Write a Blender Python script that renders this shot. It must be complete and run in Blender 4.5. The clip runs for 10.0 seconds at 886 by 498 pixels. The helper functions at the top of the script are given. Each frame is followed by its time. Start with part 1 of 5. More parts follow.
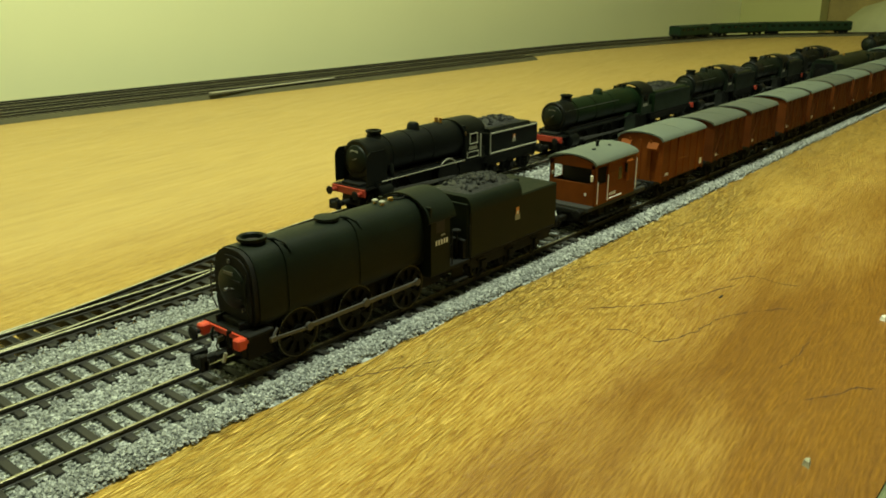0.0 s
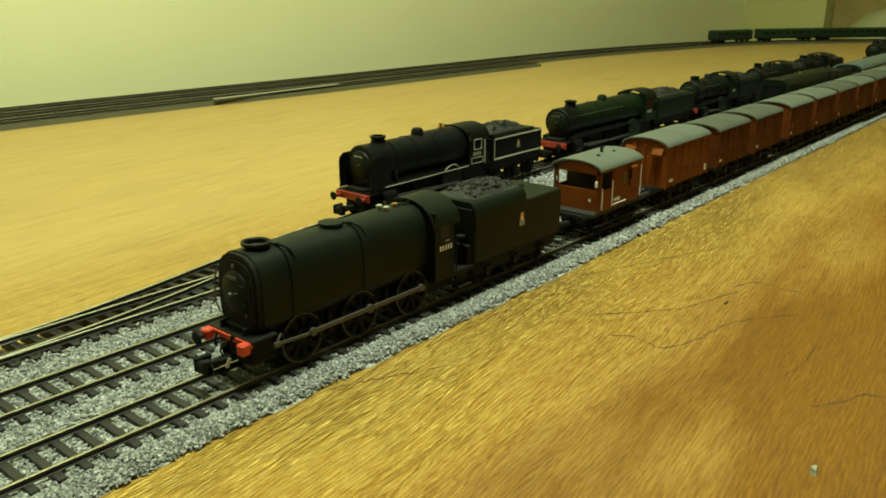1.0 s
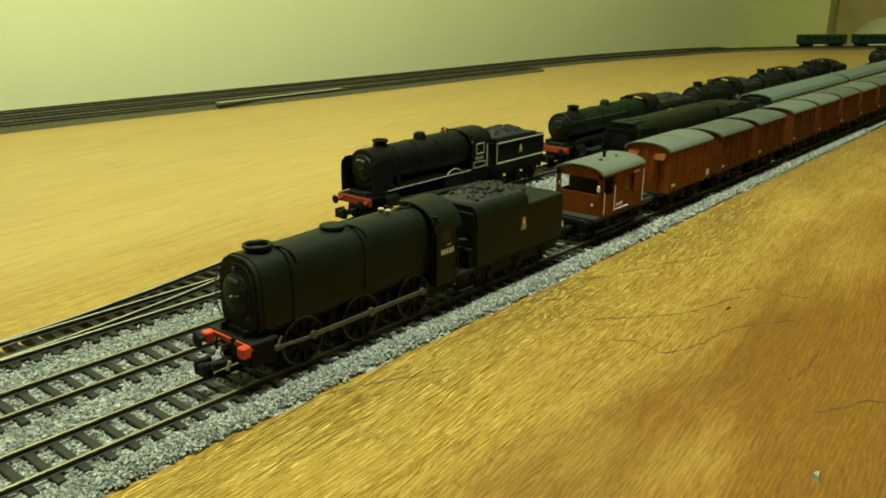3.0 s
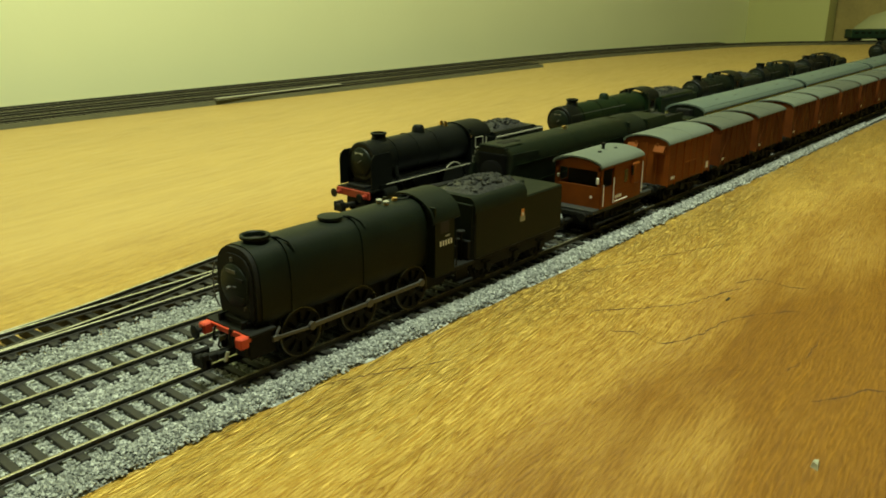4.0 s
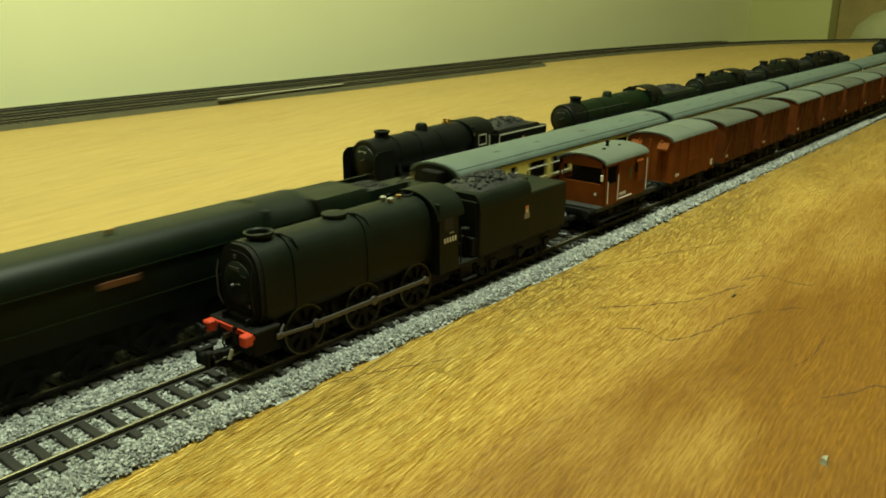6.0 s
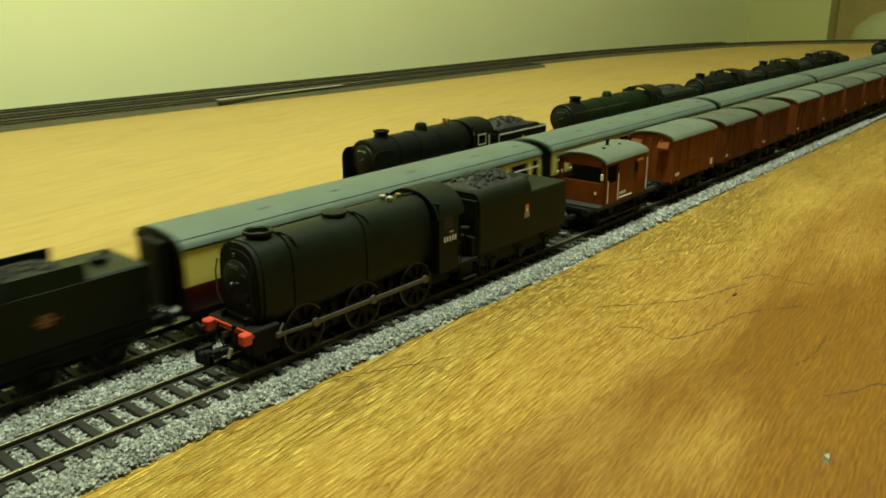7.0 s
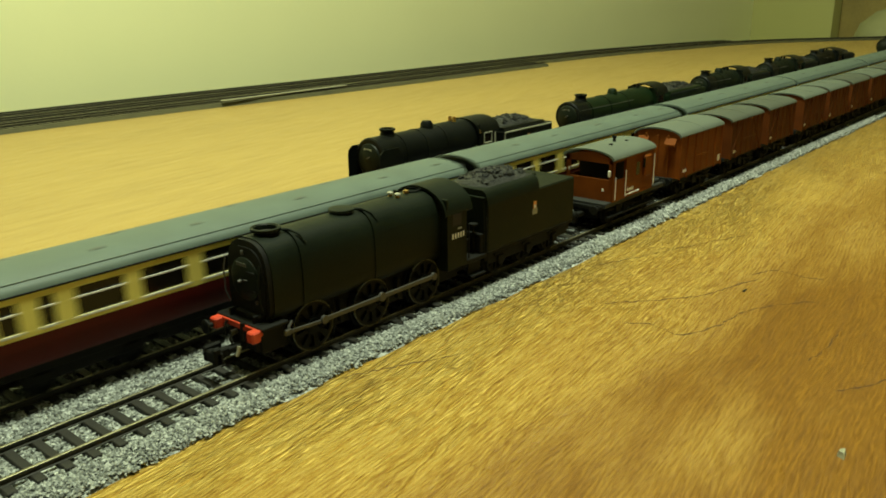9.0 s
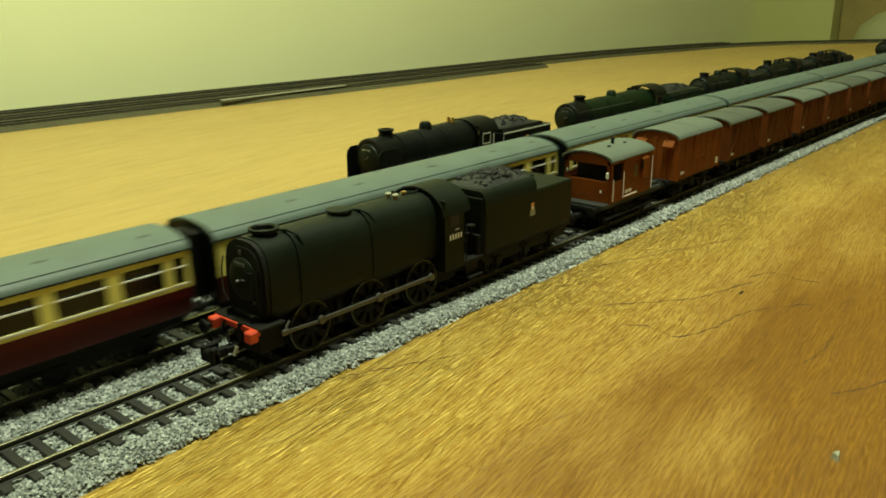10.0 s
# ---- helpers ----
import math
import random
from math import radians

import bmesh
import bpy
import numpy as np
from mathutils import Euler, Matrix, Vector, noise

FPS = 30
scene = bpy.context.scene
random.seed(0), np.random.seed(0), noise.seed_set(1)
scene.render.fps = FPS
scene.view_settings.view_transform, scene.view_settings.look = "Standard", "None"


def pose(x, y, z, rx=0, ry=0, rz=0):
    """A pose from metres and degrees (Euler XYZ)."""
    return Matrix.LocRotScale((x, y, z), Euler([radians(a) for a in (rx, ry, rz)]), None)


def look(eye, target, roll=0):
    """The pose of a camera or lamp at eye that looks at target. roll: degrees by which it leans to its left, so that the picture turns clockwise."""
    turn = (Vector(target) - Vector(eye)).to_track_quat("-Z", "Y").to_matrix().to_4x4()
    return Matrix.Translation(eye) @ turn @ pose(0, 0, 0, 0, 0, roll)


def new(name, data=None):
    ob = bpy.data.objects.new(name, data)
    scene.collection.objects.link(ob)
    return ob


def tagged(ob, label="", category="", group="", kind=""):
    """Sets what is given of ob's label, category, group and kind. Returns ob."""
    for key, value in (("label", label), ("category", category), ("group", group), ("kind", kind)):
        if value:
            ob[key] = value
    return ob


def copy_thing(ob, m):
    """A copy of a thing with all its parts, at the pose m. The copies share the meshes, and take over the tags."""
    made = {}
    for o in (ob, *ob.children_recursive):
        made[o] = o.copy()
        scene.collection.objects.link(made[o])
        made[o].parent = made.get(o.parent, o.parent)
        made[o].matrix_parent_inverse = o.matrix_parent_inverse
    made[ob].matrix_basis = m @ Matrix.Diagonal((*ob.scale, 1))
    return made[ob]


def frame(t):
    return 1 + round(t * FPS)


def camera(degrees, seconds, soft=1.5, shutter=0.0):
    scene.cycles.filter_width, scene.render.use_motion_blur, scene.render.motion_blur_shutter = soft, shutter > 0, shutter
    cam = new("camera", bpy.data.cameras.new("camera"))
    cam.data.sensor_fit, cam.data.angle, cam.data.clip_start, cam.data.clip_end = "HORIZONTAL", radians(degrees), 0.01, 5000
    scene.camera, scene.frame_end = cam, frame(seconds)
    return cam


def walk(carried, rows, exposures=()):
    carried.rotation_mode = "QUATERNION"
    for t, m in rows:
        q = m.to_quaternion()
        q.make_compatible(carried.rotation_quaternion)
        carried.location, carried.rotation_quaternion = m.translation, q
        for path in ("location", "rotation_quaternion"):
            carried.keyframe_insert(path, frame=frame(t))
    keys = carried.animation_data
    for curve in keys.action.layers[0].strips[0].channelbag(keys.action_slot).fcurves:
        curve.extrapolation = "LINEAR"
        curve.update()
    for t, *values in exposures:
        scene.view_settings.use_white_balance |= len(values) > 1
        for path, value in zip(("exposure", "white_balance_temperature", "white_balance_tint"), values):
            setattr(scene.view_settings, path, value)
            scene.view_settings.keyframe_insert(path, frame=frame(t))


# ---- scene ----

# ---------------------------------------------------------------- camera
cam = camera(56.98, 10.0, soft=1.8, shutter=0.8)
# seconds, eye in metres, heading from the track's line, pitch, roll in degrees
EYES = [
    (0.0, -0.08354, -0.12568, 0.07338, 40.066, -18.461, -0.06),
    (0.5, -0.08341, -0.12573, 0.07316, 40.186, -18.279, -0.061),
    (1.0, -0.08338, -0.12529, 0.07308, 40.32, -18.015, -0.047),
    (1.5, -0.08318, -0.12547, 0.07283, 40.382, -17.872, -0.07),
    (2.0, -0.0831, -0.12574, 0.07246, 40.485, -17.788, -0.023),
    (2.5, -0.0831, -0.12516, 0.07304, 40.486, -17.608, 0.204),
    (4.0, -0.08283, -0.12558, 0.07116, 40.505, -17.837, -0.02),
    (4.5, -0.08246, -0.12567, 0.07094, 40.552, -17.81, -0.086),
    (5.0, -0.08229, -0.12499, 0.07102, 40.744, -17.715, -0.153),
    (5.5, -0.08276, -0.12495, 0.07074, 40.742, -17.783, -0.245),
    (7.0, -0.0824, -0.12458, 0.06928, 40.66, -17.656, -0.375),
    (7.5, -0.08258, -0.12436, 0.06955, 40.653, -17.534, -0.444),
    (8.0, -0.08289, -0.12405, 0.06855, 40.572, -17.571, -0.589),
    (8.5, -0.08256, -0.12368, 0.06821, 40.815, -17.584, -0.756),
    (9.0, -0.08259, -0.12332, 0.06812, 40.917, -17.591, -0.79),
    (9.5, -0.08259, -0.12365, 0.06826, 40.925, -17.56, -0.672),
    (10.0, -0.08269, -0.12386, 0.06841, 40.85, -17.569, -0.486),
]


def eye_pose(x, y, z, heading, pitch, roll):
    h, p = radians(heading), radians(pitch)
    ahead = Vector((math.cos(h) * math.cos(p), math.sin(h) * math.cos(p), math.sin(p)))
    eye = Vector((x, y, z))
    return look(eye, eye + ahead, roll)


walk(cam, [(t, eye_pose(*v)) for t, *v in EYES])

# ---------------------------------------------------------------- light
world = bpy.data.worlds.new("room_air")
scene.world = world
world.use_nodes = True
world.node_tree.nodes["Background"].inputs[0].default_value = (1.0, 0.9, 0.62, 1)
world.node_tree.nodes["Background"].inputs[1].default_value = 0.01


def lamp(name, at, watts, colour, radius):
    data = bpy.data.lights.new(name, "POINT")
    data.energy, data.color, data.shadow_soft_size = watts, colour, radius
    ob = new(name, data)
    ob.location = at
    return ob


lamp("ceiling_bulb", (0.06, -0.04, 0.66), 24.8, (0.88, 1.0, 0.71), 0.05)
scene.view_settings.exposure = 0.0


# ---------------------------------------------------------------- materials
def material(name, colour, rough=0.5, metal=0.0, specular=0.5):
    m = bpy.data.materials.new(name)
    m.use_nodes = True
    b = m.node_tree.nodes["Principled BSDF"]
    b.inputs["Base Color"].default_value = (*colour, 1)
    b.inputs["Roughness"].default_value = rough
    b.inputs["Metallic"].default_value = metal
    b.inputs["Specular IOR Level"].default_value = specular
    return m


def node(m, kind, **values):
    n = m.node_tree.nodes.new(kind)
    for k, v in values.items():
        n.inputs[k].default_value = v
    return n


def wire(m, a, out, b, inp):
    m.node_tree.links.new(a.outputs[out], b.inputs[inp])


def coords(m, scale):
    tc = node(m, "ShaderNodeTexCoord")
    mp = node(m, "ShaderNodeMapping")
    mp.inputs["Scale"].default_value = scale
    wire(m, tc, "Object", mp, "Vector")
    return mp


def ramp(m, stops):
    r = node(m, "ShaderNodeValToRGB")
    while len(r.color_ramp.elements) < len(stops):
        r.color_ramp.elements.new(0.5)
    for e, (p, c) in zip(r.color_ramp.elements, stops):
        e.position, e.color = p, (*c, 1)
    return r


def paint(name, colour, rough=0.5, spread=0.35, scale=140.0, bump=0.15, metal=0.0, specular=0.5, dust=None):
    """Model paint: two sizes of mottling, a little relief and a breath of dust on top."""
    m = material(name, colour, rough, metal, specular)
    b = m.node_tree.nodes["Principled BSDF"]
    mp = coords(m, (1, 1, 1))
    big = node(m, "ShaderNodeTexNoise", Scale=scale, Detail=5.0)
    fine = node(m, "ShaderNodeTexNoise", Scale=scale * 14, Detail=3.0)
    wire(m, mp, 0, big, "Vector"), wire(m, mp, 0, fine, "Vector")
    lo = tuple(c * (1 - spread) for c in colour)
    hi = tuple(min(1, c * (1 + spread)) for c in (dust or colour))
    r = ramp(m, [(0.3, lo), (0.72, hi)])
    mix = node(m, "ShaderNodeMath")
    mix.operation = "MULTIPLY_ADD"
    mix.inputs[1].default_value = 0.3
    wire(m, fine, 0, mix, 0)
    half = node(m, "ShaderNodeMath")
    half.operation = "MULTIPLY"
    half.inputs[1].default_value = 0.7
    wire(m, big, 0, half, 0), wire(m, half, 0, mix, 2)
    wire(m, mix, 0, r, 0), wire(m, r, 0, b, "Base Color")
    rr = node(m, "ShaderNodeMapRange")
    rr.inputs["To Min"].default_value, rr.inputs["To Max"].default_value = max(0.05, rough - 0.12), min(1, rough + 0.12)
    wire(m, big, 0, rr, 0), wire(m, rr, 0, b, "Roughness")
    bp = node(m, "ShaderNodeBump", Strength=bump, Distance=0.0002)
    wire(m, fine, 0, bp, "Height"), wire(m, bp, 0, b, "Normal")
    return m


def wood_board():
    m = material("varnished_plywood", (0.5, 0.3, 0.08), 0.38, specular=0.35)
    b = m.node_tree.nodes["Principled BSDF"]
    warp = node(m, "ShaderNodeTexNoise", Scale=9.0, Detail=2.0)
    wire(m, coords(m, (1, 1, 1)), 0, warp, "Vector")
    # streaks along the grain, two sizes, bent a little by the slow warp
    shift = node(m, "ShaderNodeVectorMath")
    shift.operation = "SCALE"
    shift.inputs["Scale"].default_value = 0.01
    wire(m, warp, 1, shift, 0)
    add = node(m, "ShaderNodeVectorMath")
    tc = node(m, "ShaderNodeTexCoord")
    wire(m, tc, "Object", add, 0), wire(m, shift, 0, add, 1)

    turn = node(m, "ShaderNodeMapping")
    turn.inputs["Rotation"].default_value = (0, 0, math.radians(-7))
    wire(m, add, 0, turn, "Vector")

    def grain(scale, sx, sy, detail, rough=0.55):
        mp = node(m, "ShaderNodeMapping")
        mp.inputs["Scale"].default_value = (sx, sy, 1)
        wire(m, turn, 0, mp, "Vector")
        n = node(m, "ShaderNodeTexNoise", Scale=scale, Detail=detail, Roughness=rough)
        wire(m, mp, 0, n, "Vector")
        return n

    def threads(source, width):
        """Thin winding lines where a noise crosses its middle value."""
        off = node(m, "ShaderNodeMath")
        off.operation = "SUBTRACT"
        off.inputs[1].default_value = 0.5
        wire(m, source, 0, off, 0)
        size = node(m, "ShaderNodeMath")
        size.operation = "ABSOLUTE"
        wire(m, off, 0, size, 0)
        fade = node(m, "ShaderNodeMapRange")
        fade.inputs["From Max"].default_value = width
        fade.inputs["To Min"].default_value, fade.inputs["To Max"].default_value = 1.0, 0.0
        wire(m, size, 0, fade, 0)
        return fade

    def times(a, b):
        t = node(m, "ShaderNodeMath")
        t.operation = "MULTIPLY"
        wire(m, a, 0, t, 0), wire(m, b, 0, t, 1)
        return t

    # fine wavy ridges that the varnish has not filled
    ridges = node(m, "ShaderNodeTexWave", Scale=340.0, Distortion=10.0, Detail=3.0)
    ridges.bands_direction = "Y"
    ridges.inputs["Detail Scale"].default_value = 0.7
    drawn = node(m, "ShaderNodeMapping")
    drawn.inputs["Scale"].default_value = (0.3, 1, 1)
    wire(m, turn, 0, drawn, "Vector"), wire(m, drawn, 0, ridges, "Vector")
    mixed = node(m, "ShaderNodeMath")
    mixed.operation = "MULTIPLY_ADD"
    mixed.inputs[1].default_value = 0.15
    wire(m, ridges, 1, mixed, 0), wire(m, grain(380.0, 0.75, 5.0, 4.0, 0.62), 0, mixed, 2)
    pores_open = node(m, "ShaderNodeMapRange")
    pores_open.inputs["From Min"].default_value, pores_open.inputs["From Max"].default_value = 0.40, 0.72
    wire(m, mixed, 0, pores_open, 0)
    # pores fade out behind the tracks, standing in for softer focus there
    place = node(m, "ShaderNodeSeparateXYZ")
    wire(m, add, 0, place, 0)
    far_fade = node(m, "ShaderNodeMapRange")
    far_fade.inputs["From Min"].default_value, far_fade.inputs["From Max"].default_value = 0.05, 0.13
    far_fade.inputs["To Max"].default_value = 0.85
    wire(m, place, 1, far_fade, 0)
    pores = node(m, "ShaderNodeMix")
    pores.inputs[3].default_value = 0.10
    wire(m, far_fade, 0, pores, 0), wire(m, pores_open, 0, pores, 2)
    # open grooves along the grain, and a net of shrinkage cracks that comes and goes
    bare = node(m, "ShaderNodeMapRange")
    bare.inputs["From Min"].default_value, bare.inputs["From Max"].default_value = 0.05, -0.005
    wire(m, place, 1, bare, 0)
    where = node(m, "ShaderNodeMapRange")
    where.inputs["From Min"].default_value, where.inputs["From Max"].default_value = 0.36, 0.58
    wire(m, grain(26.0, 0.7, 1.6, 3.0), 0, where, 0)
    grooves = times(times(threads(grain(100.0, 0.8, 6.6, 1.0, 0.4), 0.042), bare), where)
    where2 = node(m, "ShaderNodeMapRange")
    where2.inputs["From Min"].default_value, where2.inputs["From Max"].default_value = 0.34, 0.52
    wire(m, grain(15.0, 1.0, 1.4, 3.0), 0, where2, 0)
    inner = node(m, "ShaderNodeMapRange")
    inner.inputs["From Min"].default_value, inner.inputs["From Max"].default_value = 0.045, 0.085
    wire(m, place, 0, inner, 0)
    net = times(times(times(threads(grain(300.0, 0.9, 1.7, 3.0, 0.6), 0.034), bare), where2), inner)
    both_lines = node(m, "ShaderNodeMath")
    both_lines.operation = "MAXIMUM"
    wire(m, grooves, 0, both_lines, 0), wire(m, net, 0, both_lines, 1)
    streak = grain(90.0, 0.5, 7.0, 5.0)
    figure = grain(9.0, 0.8, 2.6, 5.0, 0.6)
    tone = node(m, "ShaderNodeMath")
    tone.operation = "MULTIPLY_ADD"
    tone.inputs[1].default_value = 0.32
    wire(m, streak, 0, tone, 0)
    f2 = node(m, "ShaderNodeMath")
    f2.operation = "MULTIPLY_ADD"
    f2.inputs[1].default_value = 0.25
    wire(m, figure, 0, f2, 0)
    p2 = node(m, "ShaderNodeMath")
    p2.operation = "MULTIPLY"
    p2.inputs[1].default_value = 0.28
    wire(m, pores, 0, p2, 0), wire(m, p2, 0, f2, 2), wire(m, f2, 0, tone, 2)
    r = ramp(m, [(0.22, (0.30, 0.14, 0.016)), (0.34, (0.58, 0.327, 0.046)), (0.44, (0.71, 0.445, 0.082)), (0.55, (0.80, 0.545, 0.13))])
    wire(m, tone, 0, r, 0)
    # redder heartwood along the front; the light's falloff there is painted into its darkness
    shaded_heart = ramp(m, [(0.22, (0.13, 0.053, 0.004)), (0.36, (0.17, 0.072, 0.006)), (0.50, (0.20, 0.088, 0.0084)), (0.64, (0.27, 0.124, 0.015))])
    wire(m, tone, 0, shaded_heart, 0)
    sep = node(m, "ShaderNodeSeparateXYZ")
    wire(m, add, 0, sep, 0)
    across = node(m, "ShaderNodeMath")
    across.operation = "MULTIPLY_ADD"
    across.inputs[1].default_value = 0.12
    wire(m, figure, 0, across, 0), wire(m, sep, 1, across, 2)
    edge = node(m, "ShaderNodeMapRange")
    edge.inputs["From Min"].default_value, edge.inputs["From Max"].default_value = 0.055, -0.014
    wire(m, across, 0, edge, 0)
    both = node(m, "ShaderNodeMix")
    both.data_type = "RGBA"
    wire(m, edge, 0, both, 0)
    much = node(m, "ShaderNodeMath")
    much.operation = "MULTIPLY"
    much.inputs[1].default_value = 0.62
    wire(m, both_lines, 0, much, 0)
    creased = node(m, "ShaderNodeMix")
    creased.data_type = "RGBA"
    creased.inputs[7].default_value = (0.30, 0.13, 0.014, 1)
    wire(m, much, 0, creased, 0)
    # duller tone behind the tracks, painted in to hold down the light there
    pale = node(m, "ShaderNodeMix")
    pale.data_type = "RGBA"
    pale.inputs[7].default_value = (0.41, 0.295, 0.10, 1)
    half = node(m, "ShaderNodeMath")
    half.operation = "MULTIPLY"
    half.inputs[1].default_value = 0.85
    wire(m, far_fade, 0, half, 0), wire(m, half, 0, pale, 0)
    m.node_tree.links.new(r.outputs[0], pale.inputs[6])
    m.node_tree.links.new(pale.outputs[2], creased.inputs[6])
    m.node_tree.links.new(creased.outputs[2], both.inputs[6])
    m.node_tree.links.new(shaded_heart.outputs[0], both.inputs[7])
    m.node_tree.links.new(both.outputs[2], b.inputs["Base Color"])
    rr = node(m, "ShaderNodeMapRange")
    rr.inputs["From Min"].default_value, rr.inputs["From Max"].default_value = 0.3, 0.7
    rr.inputs["To Min"].default_value, rr.inputs["To Max"].default_value = 0.5, 0.36
    wire(m, streak, 0, rr, 0), wire(m, rr, 0, b, "Roughness")
    bp = node(m, "ShaderNodeBump", Strength=0.9, Distance=0.0008)
    h = node(m, "ShaderNodeMath")
    h.operation = "MULTIPLY_ADD"
    h.inputs[1].default_value = -1.0
    wire(m, both_lines, 0, h, 0), wire(m, pores, 0, h, 2)
    worn = node(m, "ShaderNodeMapRange")
    worn.inputs["To Min"].default_value, worn.inputs["To Max"].default_value = 1.0, 0.25
    wire(m, edge, 0, worn, 0), wire(m, worn, 0, bp, "Strength")
    wire(m, h, 0, bp, "Height"), wire(m, bp, 0, b, "Normal")
    return m


def plaster(name, colour):
    m = material(name, colour, 0.8, specular=0.2)
    b = m.node_tree.nodes["Principled BSDF"]
    mp = coords(m, (1, 1, 1))
    big = node(m, "ShaderNodeTexNoise", Scale=2.2, Detail=4.0)
    fine = node(m, "ShaderNodeTexNoise", Scale=160.0, Detail=4.0)
    wire(m, mp, 0, big, "Vector"), wire(m, mp, 0, fine, "Vector")
    r = ramp(m, [(0.3, tuple(c * 0.93 for c in colour)), (0.7, tuple(min(1, c * 1.05) for c in colour))])
    wire(m, big, 0, r, 0), wire(m, r, 0, b, "Base Color")
    bp = node(m, "ShaderNodeBump", Strength=0.12, Distance=0.001)
    wire(m, fine, 0, bp, "Height"), wire(m, bp, 0, b, "Normal")
    return m


def stone_chips():
    m = material("granite_ballast", (0.4, 0.41, 0.38), 0.85, specular=0.25)
    b = m.node_tree.nodes["Principled BSDF"]
    geo = node(m, "ShaderNodeNewGeometry")
    r = ramp(m, [(0.0, (0.10, 0.107, 0.10)), (0.3, (0.27, 0.285, 0.265)), (0.75, (0.42, 0.44, 0.41)), (1.0, (0.66, 0.68, 0.64))])
    wire(m, geo, "Random Per Island", r, 0)
    fine = node(m, "ShaderNodeTexNoise", Scale=1500.0, Detail=3.0)
    wire(m, coords(m, (1, 1, 1)), 0, fine, "Vector")
    mx = node(m, "ShaderNodeMix")
    mx.data_type, mx.blend_type = "RGBA", "MULTIPLY"
    mx.inputs[0].default_value = 0.6
    g = ramp(m, [(0.3, (0.5, 0.5, 0.5)), (0.7, (1.0, 1.0, 1.0))])
    wire(m, fine, 0, g, 0)
    m.node_tree.links.new(r.outputs[0], mx.inputs[6])
    m.node_tree.links.new(g.outputs[0], mx.inputs[7])
    m.node_tree.links.new(mx.outputs[2], b.inputs["Base Color"])
    return m


def bed_stone():
    m = material("ballast_bed", (0.3, 0.3, 0.28), 0.9, specular=0.2)
    b = m.node_tree.nodes["Principled BSDF"]
    mp = coords(m, (1, 1, 1))
    v = node(m, "ShaderNodeTexVoronoi", Scale=1100.0)
    wire(m, mp, 0, v, "Vector")
    big = node(m, "ShaderNodeTexNoise", Scale=60.0, Detail=4.0)
    wire(m, mp, 0, big, "Vector")
    r = ramp(m, [(0.1, (0.16, 0.17, 0.16)), (0.5, (0.29, 0.305, 0.285)), (0.9, (0.5, 0.52, 0.49))])
    sep = node(m, "ShaderNodeSeparateColor")
    wire(m, v, "Color", sep, 0), wire(m, sep, 0, r, 0), wire(m, r, 0, b, "Base Color")
    bp = node(m, "ShaderNodeBump", Strength=0.9, Distance=0.0006)
    bp.invert = True
    wire(m, v, "Distance", bp, "Height"), wire(m, bp, 0, b, "Normal")
    return m


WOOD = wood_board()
WALL = plaster("cream_wall_paint", (0.89, 0.89, 0.51))
# end wall colour darkened to stand in for weaker light on it
WALL_END_DIMMED = plaster("beige_wall_paint", (0.52, 0.51, 0.20))
WALL_BACK = plaster("brown_wall_paint", (0.22, 0.17, 0.10))
CEIL = plaster("ceiling_paint", (0.75, 0.73, 0.6))
FLOOR = paint("dark_carpet", (0.10, 0.075, 0.05), 0.95, scale=30, bump=0.6)
STONE, BED = stone_chips(), bed_stone()
BLACK = paint("black_loco_paint", (0.0060, 0.0094, 0.0050), 0.5, 0.3, specular=0.16)
BLACK_DULL = paint("frame_black", (0.0078, 0.0080, 0.0066), 0.66, 0.4, specular=0.18)
BLACK_GLOSS = paint("lined_black", (0.0040, 0.0050, 0.0038), 0.45, 0.3, specular=0.14)
GREEN = paint("loco_green", (0.0026, 0.0068, 0.0026), 0.47, 0.25, specular=0.2)
GREEN_MID = paint("brunswick_green", (0.0042, 0.0125, 0.0034), 0.45, 0.25, specular=0.2)
COACH_GREEN = paint("coach_green", (0.006, 0.024, 0.010), 0.5, 0.2, specular=0.3)
RED = paint("buffer_beam_red", (0.62, 0.06, 0.022), 0.5, 0.15)
RED_DULL = paint("dusty_red", (0.33, 0.03, 0.012), 0.55, 0.25)
BAUXITE = paint("bauxite_brown", (0.178, 0.045, 0.0042), 0.6, 0.18, scale=220, specular=0.15)
BAUXITE_DARK = paint("weathered_bauxite", (0.098, 0.025, 0.003), 0.65, 0.25, scale=220, specular=0.15)
GREY_ROOF = paint("grey_roof", (0.080, 0.108, 0.090), 0.6, 0.12, dust=(0.092, 0.124, 0.101))
VAN_ROOF = paint("van_roof_grey", (0.105, 0.125, 0.098), 0.62, 0.14)
VAN_ROOF_DARK = paint("van_roof_dark_grey", (0.07, 0.08, 0.06), 0.66, 0.16)
CREAM = paint("coach_cream", (0.80, 0.69, 0.17), 0.45, 0.06)
CRIMSON = paint("coach_crimson", (0.075, 0.0062, 0.0035), 0.5, 0.14, specular=0.2)
WHITE = paint("white_paint", (0.78, 0.76, 0.68), 0.5, 0.06)
LINING = paint("grey_lining", (0.30, 0.29, 0.21), 0.5, 0.1)
BRASS = material("brass", (0.78, 0.48, 0.16), 0.3, 1.0)
STEEL = paint("dull_steel", (0.085, 0.083, 0.076), 0.42, 0.2, metal=0.4)
WHEEL = paint("oiled_wheel_metal", (0.002, 0.0025, 0.002), 0.5, 0.3, specular=0.1)
RAILTOP = paint("nickel_rail", (0.30, 0.275, 0.175), 0.4, 0.15, metal=0.8)
RAILBRIGHT = paint("polished_rail", (0.62, 0.60, 0.56), 0.28, 0.12, metal=0.9)
